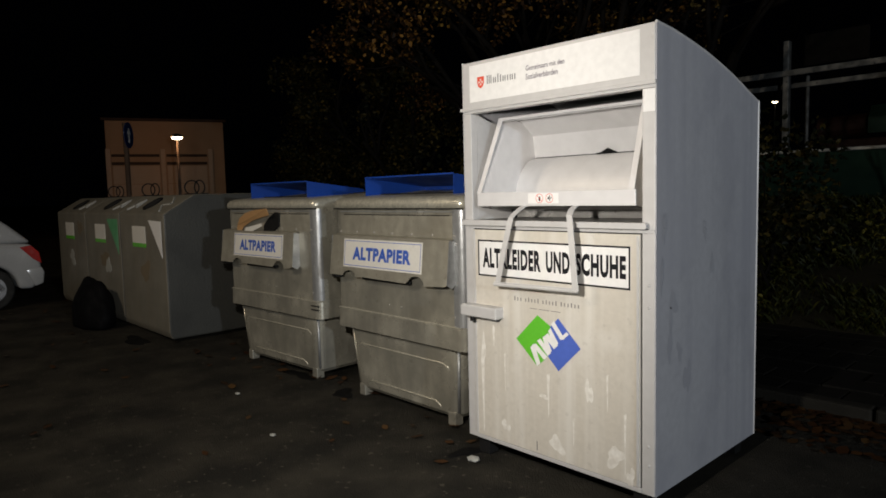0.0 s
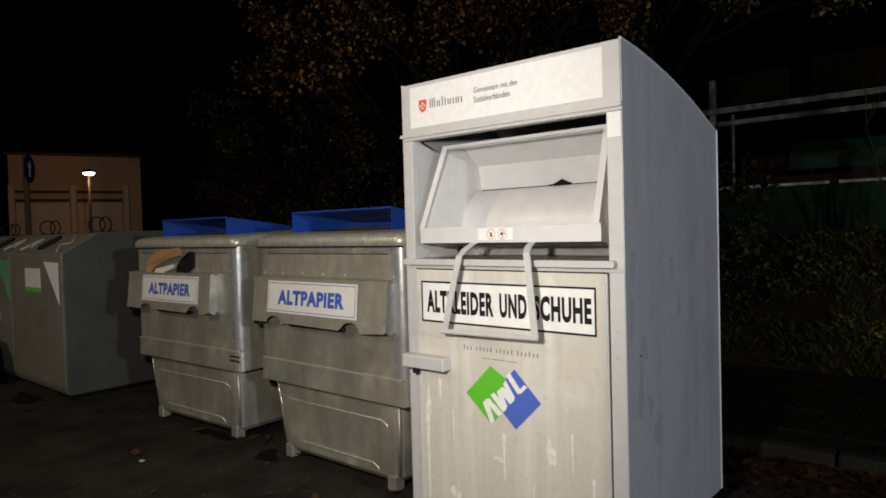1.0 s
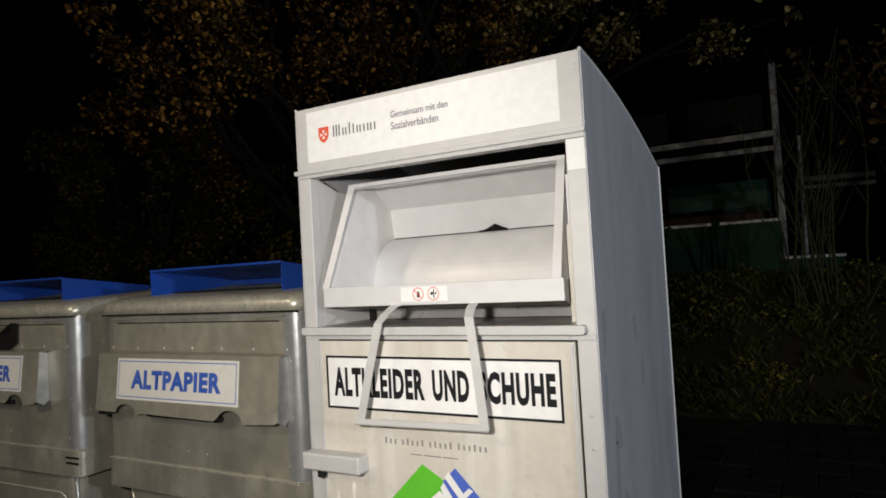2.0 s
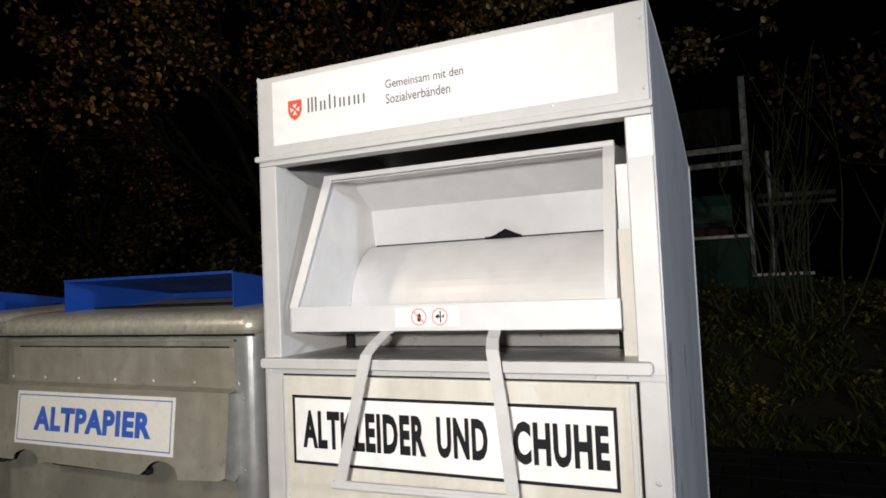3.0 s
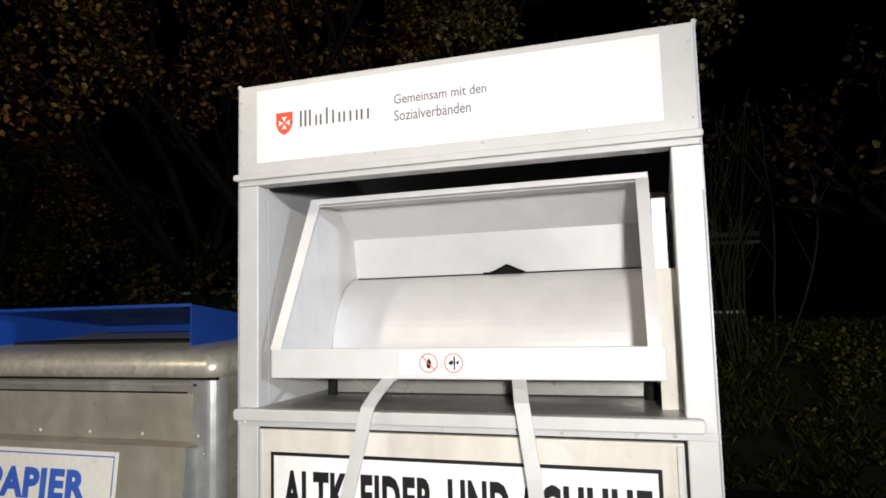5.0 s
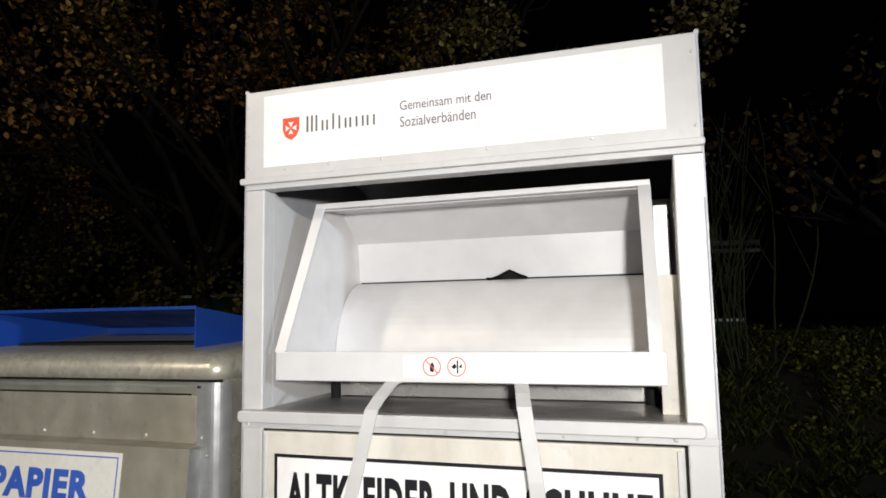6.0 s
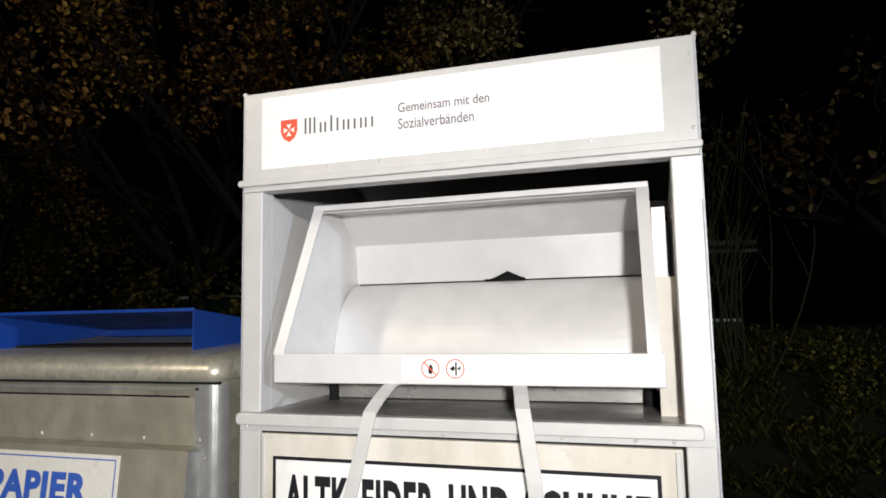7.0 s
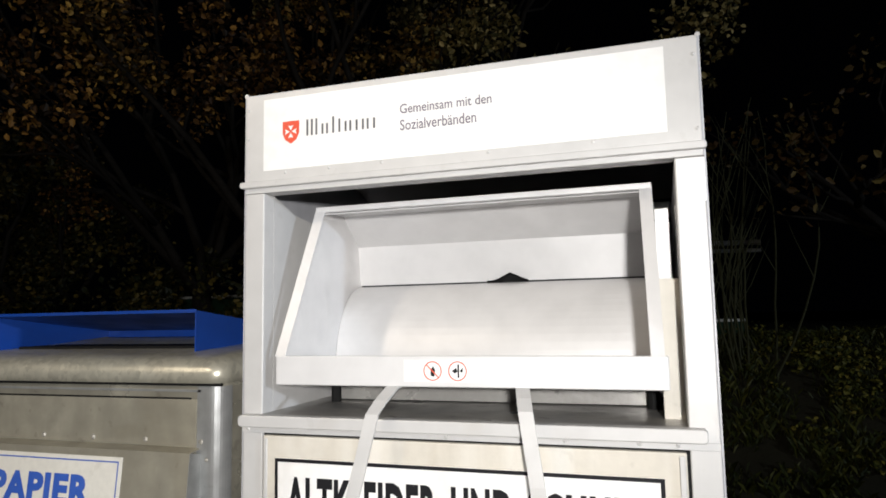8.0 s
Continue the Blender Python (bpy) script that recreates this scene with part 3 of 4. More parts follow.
    part("slash", extrude([(-0.0705, 1.481), (-0.0685, 1.483), (-0.0355, 1.450), (-0.0375, 1.448)], "y", -0.0019, -0.0016), M_RED_INK, lip)
    for pts in ([(-0.058, 1.455), (-0.049, 1.452), (-0.046, 1.468), (-0.052, 1.478), (-0.058, 1.468)], [(-0.004, 1.466), (0.006, 1.474), (0.01, 1.466), (0.004, 1.46)], [(0.01, 1.45), (0.014, 1.45), (0.014, 1.482), (0.01, 1.482)], [(0.015, 1.466), (0.024, 1.474), (0.022, 1.462)]):
        part("pictogram", extrude(pts, "y", -0.0014, -0.0011), M_INK, lip)
    bm = sheet([(0.488, 1.700), (0.480, 1.712), (0.474, 1.718)], -0.03, 0.10, 0.004)
    for v in bm.verts:
        v.co.z += 0.022 * max(0, 1 - abs(v.co.x - 0.035) / 0.07) - 0.004
    bmesh.ops.subdivide_edges(bm, edges=[e for e in bm.edges if abs(e.verts[0].co.x - e.verts[1].co.x) > 0.1], cuts=6)
    for v in bm.verts:
        v.co.z = 1.695 + (v.co.z - 1.695) * 0.5 + 0.024 * max(0, 1 - abs(v.co.x - 0.045) / 0.05) * (1 if v.co.y < 0.485 else 0.2)
    part("fabric_scrap", bm, M_BLACK, drum, "scrap of black fabric in the slot")
    # pull handle
    yb = -0.092
    handle = part("pull_handle", tube([(-0.290, yb, 1.016), (0.238, yb, 1.026)], 0.009, 10), M_ALU, top, "flat metal pull handle hanging over the door")
    part("strap", strap([(-0.146, 0.03, 1.432), (-0.160, 0.0, 1.424), (-0.168, -0.050, 1.398), (-0.179, -0.078, 1.370), (-0.213, yb, 1.222), (-0.268, yb, 1.018)], (1, 0, 0.0), 0.033, 0.005), M_ALU, handle)
    part("strap", strap([(0.160, 0.03, 1.432), (0.166, 0.0, 1.426), (0.178, -0.050, 1.410), (0.186, -0.078, 1.386), (0.210, yb, 1.23), (0.228, yb, 1.026)], (1, 0, 0.0), 0.033, 0.005), M_ALU, handle)
    part("handle_plate", extrude([(-0.290, 1.016), (0.232, 1.026), (0.232, 1.040), (-0.290, 1.031)], "y", yb - 0.004, yb + 0.002), M_ALU, handle)
    # door
    door = part("door", block(-0.520, 0.516, -0.006, 0.012, 0.125, 1.298, 0.003), M_DOOR, top, "cream painted door with pale runs and scuffs")
    part("door_gap", block(-0.527, 0.523, 0.010, 0.02, B, 1.304), M_BLACK, top)
    part("door_edge", block(0.500, 0.512, -0.012, -0.006, 0.13, 1.292, 0.002), M_ALU, door)
    part("door_edge", block(-0.516, -0.506, -0.010, -0.006, 0.13, 1.292, 0.002), M_ALU, door)
    part("sill", block(-0.526, 0.522, -0.002, 0.03, B, 0.122, 0.003), M_ALU, top)
    for z in (0.97, 1.07, 0.24, 0.33):
        part("hinge_bolt", dome(0.556, 0.0, z, 0.009), M_ALU, right)
    sign = part("door_sign", block(-0.483, 0.469, -0.0085, -0.0062, 1.042, 1.243), M_WHITE, door, "white sign with black border")
    border(-0.483, 0.469, 1.042, 1.243, 0.009, -0.0092, M_INK, sign)
    for word, x0, x1 in (("ALTKLEIDER", -0.448, -0.043), ("UND", -0.010, 0.136), ("SCHUHE", 0.170, 0.447)):
        lettering("lettering", word, x0, x1, 1.090, 1.199, -0.0094, M_INK, sign, 1.12, 0.047)
    # unreadable small print under the sign
    x = -0.225
    for letters in (3, 5, 5, 6):
        for k in range(letters):
            patch(rect(x, x + 0.0075, 0.926, 0.944 if (k + letters) % 3 else 0.949), -0.0062, 0.0005, M_PRINT, "print_bar", door)
            x += 0.0205
        x += 0.012
    x = -0.12
    for w in (0.05, 0.07, 0.06):
        patch(rect(x, x + w, 0.893, 0.897), -0.0062, 0.0005, M_PRINT, "print_bar", door)
        x += w + 0.008
    # dried runs and scuffs
    for x, z, w, h, seed in ((0.045, 0.205, 0.045, 0.045, 61), (0.385, 0.235, 0.05, 0.05, 62), (-0.30, 0.22, 0.03, 0.03, 63), (-0.035, 0.44, 0.030, 0.012, 64), (0.24, 0.52, 0.022, 0.06, 65), (-0.46, 0.62, 0.016, 0.10, 66), (0.47, 0.16, 0.02, 0.05, 67), (-0.38, 0.72, 0.010, 0.05, 68)):
        patch(blot(x, z, w * 1.15, h * 1.15, seed), -0.0060, 0.0004, M_SCUFF, "scuff", door, "pale scuff")
    for x, z0, z1, w in ((-0.005, 0.56, 0.33, 0.010), (-0.465, 0.60, 0.14, 0.013), (0.345, 0.62, 0.44, 0.006), (-0.30, 0.62, 0.40, 0.004), (0.15, 0.36, 0.22, 0.006), (0.44, 0.45, 0.14, 0.007)):
        patch([(x - w, z0), (x - w * 0.6, (z0 + z1) / 2), (x - w * 0.2, z1), (x + w * 0.4, z1 + 0.03), (x + w * 0.5, (z0 + z1) / 2 + 0.04), (x + w, z0 + 0.01)], -0.0060, 0.0003, M_SCUFF, "dried_run", door)
    part("dent_line", block(-0.085, -0.081, -0.0068, -0.006, 0.14, 0.19), M_GREY_INK, door)
    # green and blue emblem
    yo = -0.0062
    patch([(-0.071, 0.864), (-0.215, 0.721), (-0.075, 0.595), (-0.005, 0.655), (0.012, 0.816)], yo, 0.0006, M_GREEN, "emblem_green", door, "green half of a tilted square emblem")
    patch([(0.062, 0.863), (0.196, 0.728), (0.062, 0.593), (-0.005, 0.658), (0.012, 0.813)], yo - 0.0010, 0.0006, M_LOGO_BLUE, "emblem_blue", door, "blue half of a tilted square emblem")
    stroke_y = yo - 0.0022
    for pts in ([(-0.119, 0.69), (-0.092, 0.709), (-0.053, 0.614), (-0.075, 0.595)],
                [(-0.107, 0.704), (-0.081, 0.714), (-0.005, 0.655), (-0.03, 0.636)],
                [(-0.073, 0.73), (-0.051, 0.745), (0.017, 0.679), (-0.005, 0.661)],
                [(-0.036, 0.753), (-0.014, 0.768), (0.021, 0.691), (-0.005, 0.661)],
                [(-0.025, 0.761), (-0.003, 0.779), (0.06, 0.724), (0.035, 0.703)],
                [(0.001, 0.791), (0.015, 0.81), (0.064, 0.736), (0.039, 0.706)],
                [(0.019, 0.828), (0.037, 0.848), (0.099, 0.77), (0.078, 0.755)],
                [(0.075, 0.764), (0.113, 0.801), (0.13, 0.792), (0.092, 0.758)]):
        stroke_y -= 0.0003
        patch(pts, stroke_y, 0.0002, M_WHITE, "white_stroke", door)
    # lock case
    lock = part("lock_case", block(-0.575, -0.305, -0.07, 0.0, 0.815, 0.88, 0.008), M_ALU, top, "box-shaped lock case")
    part("padlock_plug", tube([(-0.50, -0.045, 0.818), (-0.50, -0.045, 0.788)], 0.016, 12), M_BLACK, lock)
    for x in (-0.5, 0.5):
        for y in (0.07, 1.02):
            part("foot", block(x - 0.04, x + 0.04, y - 0.04, y + 0.04, 0.0, B, 0.004), M_BLACK, top)
    return top


clothes_bank()


# ---- paper bins ----
def paper_bin(m, label_text, H, board_x, label_x, hood_x, notches, slits):
    top = thing("paper_container", m, label_text, "recycling bin", "row of paper containers")
    rr = rounded_rect
    b0, b1 = board_x
    part("body", loft([(0.53, rr(-H, H, 0, 1.05, 0.05)), (1.412, rr(-H, H, 0, 1.05, 0.05))]), M_ZINC, top, "stained galvanised body")
    part("lower_body", loft([(0.05, rr(-H + 0.15, H - 0.15, 0.085, 0.95, 0.07)), (0.08, rr(-H + 0.125, H - 0.125, 0.06, 0.97, 0.07)), (0.56, rr(-H + 0.085, H - 0.085, 0.03, 1.0, 0.07))]), M_ZINC, top)
    part("skirt", loft([(0.525, rr(-H - 0.014, H + 0.014, -0.014, 1.064, 0.055)), (0.66, rr(-H - 0.010, H + 0.010, -0.010, 1.060, 0.055)), (0.676, rr(-H, H, 0, 1.05, 0.05))]), M_ZINC, top)
    part("skirt_bead", tube([(-H + 0.02, -0.008, 0.668), (H - 0.02, -0.008, 0.668)], 0.005, 6), M_LID, top)
    for sx in (-1, 1):
        # Right corners only: light caught on the edge is put into the colour.
        if sx > 0:
            arc = [(H - 0.05 + r * math.cos(radians(a)), 0.05 + r * math.sin(radians(a))) for r, turn in ((0.053, range(-90, 1, 9)), (0.050, range(0, -91, -9))) for a in turn]
            part("corner_edge", loft([(0.67, [(H - 0.082, -0.003)] + arc + [(H - 0.082, -0.0002)]), (1.402, [(H - 0.082, -0.003)] + arc + [(H - 0.082, -0.0002)])]), M_ZINC_BRIGHT, top, "zinc corner with its highlight put into the colour")
        part("lower_corner", tube([(sx * (H - 0.1455), 0.0815, 0.09), (sx * (H - 0.1055), 0.0515, 0.525)], 0.011, 8), M_ZINC_BRIGHT if sx > 0 else M_ZINC, top, smooth=True)
        part("foot", block(sx * (H - 0.19) - 0.035, sx * (H - 0.19) + 0.035, 0.055, 0.13, 0.0, 0.09, 0.008), M_ZINC, top)
        part("foot", block(sx * (H - 0.21) - 0.035, sx * (H - 0.21) + 0.035, 0.85, 0.92, 0.0, 0.09, 0.008), M_ZINC, top)
    if slits:
        for z in (0.595, 0.625):
            part("slit", block(H - 0.10, H + 0.006, -0.0165, -0.008, z, z + 0.010, 0.001), M_BLACK, top)
    # pressed beads on the lower front
    for z, x0, x1, y in ((0.405, -H + 0.17, H - 0.19, 0.042), (0.135, -H + 0.27, H - 0.29, 0.058)):
        part("pressed_bead", tube([(x0, y + 0.012, z - 0.06), (x0 + 0.01, y + 0.002, z - 0.02), (x0 + 0.05, y, z), (x1 - 0.05, y, z), (x1 - 0.01, y + 0.002, z - 0.02), (x1, y + 0.012, z - 0.06)], 0.008, 6), M_LID, top, smooth=True)
    part("seam", block(-H + 0.07, H - 0.07, -0.003, 0.0, 1.385, 1.392), M_ZINC_BRIGHT, top)
    part("front_plate", block(-H + 0.075, H - 0.085, -0.0022, 0.0, 1.225, 1.362, 0.001), M_ZINC_PLATE, top)
    part("groove", block(-H + 0.115, H - 0.105, -0.0025, 0.0, 1.363, 1.368), M_BLACK, top)
    # label board: a folded sheet, leaning out at its foot, with two hand notches in its lower edge
    (n0, n1), (n2, n3) = notches
    pts = [(b0 + 0.01, 1.215), (b0 - 0.01, 0.925), (n0, 0.925)]
    pts += [((n0 + n1) / 2 - (n1 - n0) / 2 * math.cos(radians(a)), 0.925 + 0.042 * math.sin(radians(a))) for a in range(20, 180, 20)]
    pts += [(n1, 0.918), (n1 + 0.05, 0.928), (n2 - 0.02, 0.922)]
    pts += [((n2 + n3) / 2 - (n3 - n2) / 2 * math.cos(radians(a)), 0.920 + 0.055 * math.sin(radians(a))) for a in range(20, 180, 20)]
    pts += [(n3, 0.918), (n3 + 0.06, 0.922), (b1 - 0.02, 0.93), (b1, 0.94), (b1, 1.215)]

    def lean(z):
        return -0.078 + (z - 0.92) / 0.295 * 0.030

    bm = extrude(pts, "y", 0.0, 0.004)
    for v in bm.verts:
        v.co.y += lean(v.co.z)
    board = part("label_board", bm, M_ZINC_PLATE, top, "folded dull zinc label board")
    for x in (b1, b0):
        part("board_return", extrude([(-0.001, 1.205), (lean(1.215), 1.214), (lean(0.94), 0.94), (-0.03, 0.915), (-0.001, 0.94)], "x", x - 0.002, x + 0.002), M_ZINC_BRIGHT, board, "bright folded edge")
    for x in (b0 + 0.035,):
        part("rubber_end", block(x - 0.035, x + 0.035, -0.066, -0.006, 0.902, 0.924, 0.004), M_BLACK, board)
    part("board_stop", block(n1 + 0.02, n2 - 0.03, -0.035, -0.006, 0.905, 0.928, 0.003), M_BLACK, board)
    part("board_top", sheet([(0.0, 1.222), (lean(1.215), 1.214)], b0 + 0.012, b1 - 0.002, 0.003), M_ZINC_PLATE, board)
    for k in range(7):
        part("rivet", dome((-0.90 + 0.30 * k) * H, -0.002, 1.240, 0.010), M_RIVET, top)
    for x, z in ((H - 0.045, 1.19), (H - 0.045, 0.95), (-0.05, 0.745), (0.08, 0.742), (H - 0.075, 0.735)):
        part("rivet", dome(x, -0.006, z, 0.007), M_RIVET, top)
    l0, l1 = label_x
    bm = block(l0, l1, -0.003, -0.001, 0.992, 1.194)
    for v in bm.verts:
        v.co.y += lean(v.co.z)
    label = part("label", bm, M_CREAM, board, "aged white label with blue border")
    edge = border(l0 + 0.012, l1 - 0.012, 1.004, 1.182, 0.004, -0.0036, M_BLUE_INK, label)
    w = l1 - l0
    words = lettering("lettering", "ALTPAPIER", l0 + 0.13 * w, l1 - 0.125 * w, 1.046, 1.138, -0.0038, M_BLUE_INK, label, 1.10, 0.052)
    for ob in (edge, words):
        for v in ob.data.vertices:
            v.co.y += lean(v.co.z)
    # lid, higher towards the back
    rise = lambda x, y: 0.050 * min(1, max(0, y) / 0.7)
    lid = part("lid", loft([(1.412, rr(-H - 0.012, H + 0.012, -0.020, 1.06, 0.05)), (1.445, rr(-H - 0.012, H + 0.012, -0.020, 1.06, 0.05)),
                            (lambda x, y: 1.463 + rise(x, y), rr(-H - 0.008, H + 0.008, -0.014, 1.055, 0.052)), (lambda x, y: 1.478 + rise(x, y), rr(-H + 0.006, H - 0.006, 0.0, 1.04, 0.055)),
                            (lambda x, y: 1.487 + rise(x, y), rr(-H + 0.03, H - 0.03, 0.025, 1.02, 0.06)), (lambda x, y: 1.490 + rise(x, y), rr(-H + 0.07, H - 0.07, 0.065, 0.98, 0.06))]), M_LID, top, "rounded zinc lid", smooth=True)
    part("lid_edge", block(-H - 0.006, H + 0.006, -0.012, 0.0, 1.404, 1.412), M_BLACK, lid)
    # blue hood, open at the front
    x0, x1, y0, y1 = hood_x[0], hood_x[1], 0.118, 0.72
    hood = part("hood", sheet([(y0, 1.632), (y1, 1.560)], x0, x1, -0.004), M_BLUE, top, "blue sheet-metal throw-in hood")
    for x in (x0, x1):
        part("cheek", extrude([(y0, 1.488), (y0, 1.631), (y1, 1.559), (y1, 1.535)], "x", x - 0.002, x + 0.002), M_BLUE, hood)
    part("hood_back", block(x0, x1, y1 - 0.02, y1 - 0.015, 1.53, 1.562), M_BLUE, hood)
    part("hood_edge", block(x0 - 0.002, x1 + 0.002, y0 - 0.003, y0 + 0.003, 1.624, 1.635, 0.001), M_BLUE, hood)
    # Black plate for the flap; the open slot's darkness is put into it.
    bm = block(x0 + 0.05, x1 - 0.02, y0 + 0.10, y1 - 0.05, 1.49, 1.512, 0.004)
    part("slot_dark_flap", bm, M_BLACK, hood, "black slot flap that also carries the dark of the opening")
    return top


paper_bin(pose(-3.395, 2.95, 0), "galvanised steel paper container with blue throw-in hood", 0.675, (-0.655, 0.605), (-0.492, 0.369), (-0.445, 0.485), ((-0.50, -0.34), (0.232, 0.396)), False)
paper_bin(pose(-5.055, 2.925, 0, 0, 0, 2.4), "galvanised paper container with cardboard stuffed behind its label", 0.708, (-0.735, 0.455), (-0.505, 0.305), (-0.477, 0.421), ((-0.52, -0.36), (0.17, 0.33)), True)

# cardboard and paper stuffed behind the label board of the further container
outline = [(-0.50, 1.215), (-0.49, 1.26), (-0.42, 1.325), (-0.28, 1.375), (-0.10, 1.400), (0.13, 1.412), (0.12, 1.355), (-0.02, 1.335), (-0.20, 1.305), (-0.38, 1.25), (-0.42, 1.215)]
bm = extrude(outline, "y", -0.028, -0.023)
for v in bm.verts:
    v.co.y -= 0.06 * max(0.0, v.co.z - 1.25) / 0.15 * (0.4 + max(0.0, v.co.x + 0.5))
card = tagged(part("cardboard", bm, M_CARD), "bent brown cardboard stuffed behind the label board", "cardboard")
card.matrix_world = pose(-5.055, 2.925, 0, 0, 0, 2.4)
bag = tagged(part("dark_cloth", extrude([(-0.06, 1.215), (0.03, 1.16), (0.10, 1.215), (0.19, 1.26), (0.20, 1.375), (0.13, 1.38), (0.02, 1.325), (-0.05, 1.27)], "y", -0.020, -0.006, 0.005), M_BLACK), "crumpled dark cloth hanging over the label board", "cloth")
bag.matrix_world = card.matrix_world.copy()
slip = tagged(part("paper_slip", extrude([(-0.34, 1.215), (-0.31, 1.245), (-0.18, 1.262), (-0.05, 1.282), (-0.04, 1.26), (-0.10, 1.24), (-0.20, 1.215)], "y", -0.046, -0.043), M_CREAM), "torn strip of white paper by the cardboard", "paper")
slip.matrix_world = card.matrix_world.copy()


# ---- glass bins ----
def glass_bin():
    top = thing("glass_container", pose(-7.56, 2.70, 0), "grey weathered glass recycling container with sloping front", "recycling bin", "row of glass containers")
    h = 0.70
    outline = [(0.03, 0.03), (0.0, 0.10), (0.0, 1.36), (0.33, 1.555), (0.36, 1.56), (1.18, 1.56), (1.20, 1.54), (1.20, 0.10), (1.17, 0.03)]
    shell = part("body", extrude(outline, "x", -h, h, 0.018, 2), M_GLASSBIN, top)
    # Side faces take the darker colour that carries their shade.
    shell.data.materials.append(M_GLASSSIDE_SHADED)
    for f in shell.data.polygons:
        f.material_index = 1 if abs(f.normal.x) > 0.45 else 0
    n = Vector((0, -0.195, 0.33)).normalized()
    bm = bmesh.new()
    pts = [bm.verts.new(Vector((-0.06 + 0.105 * math.cos(a * math.pi / 12), 0.175, 1.4635)) + Vector((0, 0.33, 0.195)).normalized() * 0.105 * math.sin(a * math.pi / 12) + n * 0.006) for a in range(24)]
    bm.faces.new(pts)
    part("throw_hole", bm, M_DARK, top, "dark round throw-in hole")
    bm = tube([Vector((-0.06 + 0.115 * math.cos(a * math.pi / 12), 0.175, 1.4635)) + Vector((0, 0.33, 0.195)).normalized() * 0.115 * math.sin(a * math.pi / 12) + n * 0.004 for a in range(25)], 0.012, 6)
    part("hole_rim", bm, M_BLACK, top)
    for k, (x, tilt) in enumerate(((-0.03, 15), (0.07, -20))):
        c = Vector((x, 0.62 + 0.05 * k, 1.645))
        d = Vector((math.cos(radians(40 + tilt)), math.sin(radians(40 + tilt)), 0))
        pts = [c + 0.082 * (math.cos(a * math.pi / 10) * d + math.sin(a * math.pi / 10) * Vector((0, 0, 1))) for a in range(21)]
        part("lifting_ring", tube(pts, 0.008, 6), M_BLACK, top)
    part("ring_mount", block(-0.10, 0.14, 0.55, 0.75, 1.555, 1.575, 0.005), M_BLACK, top)
    lab = part("label", block(-0.27, 0.15, -0.004, -0.001, 1.03, 1.22), M_CREAM, top, "white label with green foot")
    part("label_foot", block(-0.27, 0.15, -0.0045, -0.001, 0.985, 1.03), M_GREEN, lab)
    return top


bins = [glass_bin()]
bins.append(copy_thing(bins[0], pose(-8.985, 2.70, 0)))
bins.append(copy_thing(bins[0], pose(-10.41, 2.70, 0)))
# stickers, spray marks and rust that differ from bin to bin
patch([(0.26, 1.29), (0.62, 1.28), (0.62, 0.89)], -0.001, 0.003, M_WHITE, "corner_sticker", bins[0], "white triangular sticker")
patch([(0.24, 1.29), (0.64, 1.29), (0.64, 0.86)], -0.001, 0.003, material("pale_green_vinyl", (0.10, 0.36, 0.16), None, 0.5), "corner_sticker", bins[1], "green triangular sticker")
part("spray_mark", tube([(0.40 + 0.10 * math.cos(radians(a)) * (1 if a < 180 else -1), 0.16 + 0.0008 * (a - 180), 1.4575 + 0.00047 * (a - 180)) for a in range(30, 331, 20)], 0.012, 4), M_CHALK, bins[0])
for b, x0 in ((bins[0], -0.58), (bins[1], 0.30), (bins[2], 0.25)):
    part("spray_mark", tube([(x0, 0.06, 1.403), (x0 + 0.14, 0.24, 1.509), (x0 + 0.20, 0.10, 1.427), (x0 + 0.06, 0.14, 1.45)], 0.013, 4), M_CHALK, b)
patch(blot(0.10, 0.72, 0.14, 0.16, 1), -0.001, 0.0015, M_RUST, "rust_patch", bins[0], "brown stain")
patch(blot(0.06, 0.78, 0.20, 0.10, 2), -0.001, 0.0015, M_RUST, "rust_patch", bins[1], "brown stain")
patch(blot(0.20, 0.70, 0.10, 0.14, 3), -0.001, 0.0035, M_CHALK, "spray_mark", bins[1])
patch(blot(0.45, 1.15, 0.12, 0.14, 4), -0.001, 0.0015, M_RUST, "rust_patch", bins[2], "brown stain")
patch(blot(0.0, 0.72, 0.14, 0.12, 5), -0.001, 0.0035, M_CHALK, "spray_mark", bins[2])


# black hump against the glass bins, added in place of a cast shadow
bm = bmesh.new()
bmesh.ops.create_icosphere(bm, subdivisions=4, radius=1)
for v in bm.verts:
    c = v.co.copy()
    f = 1 + 0.10 * noise.noise(c * 2.2) + 0.04 * noise.noise(c * 6)
    z = max(-0.22, c.z * f)
    v.co = Vector((c.x * 0.46 * f, c.y * 0.21 * f, 0.11 + z * 0.47))
hump = tagged(part("shadow_hump", bm, M_SHADOW_HUMP, smooth=True), "matt black hump standing in for a shadow cast on the glass container", "rubbish bag")
hump.matrix_world = pose(-8.62, 2.45, 0)


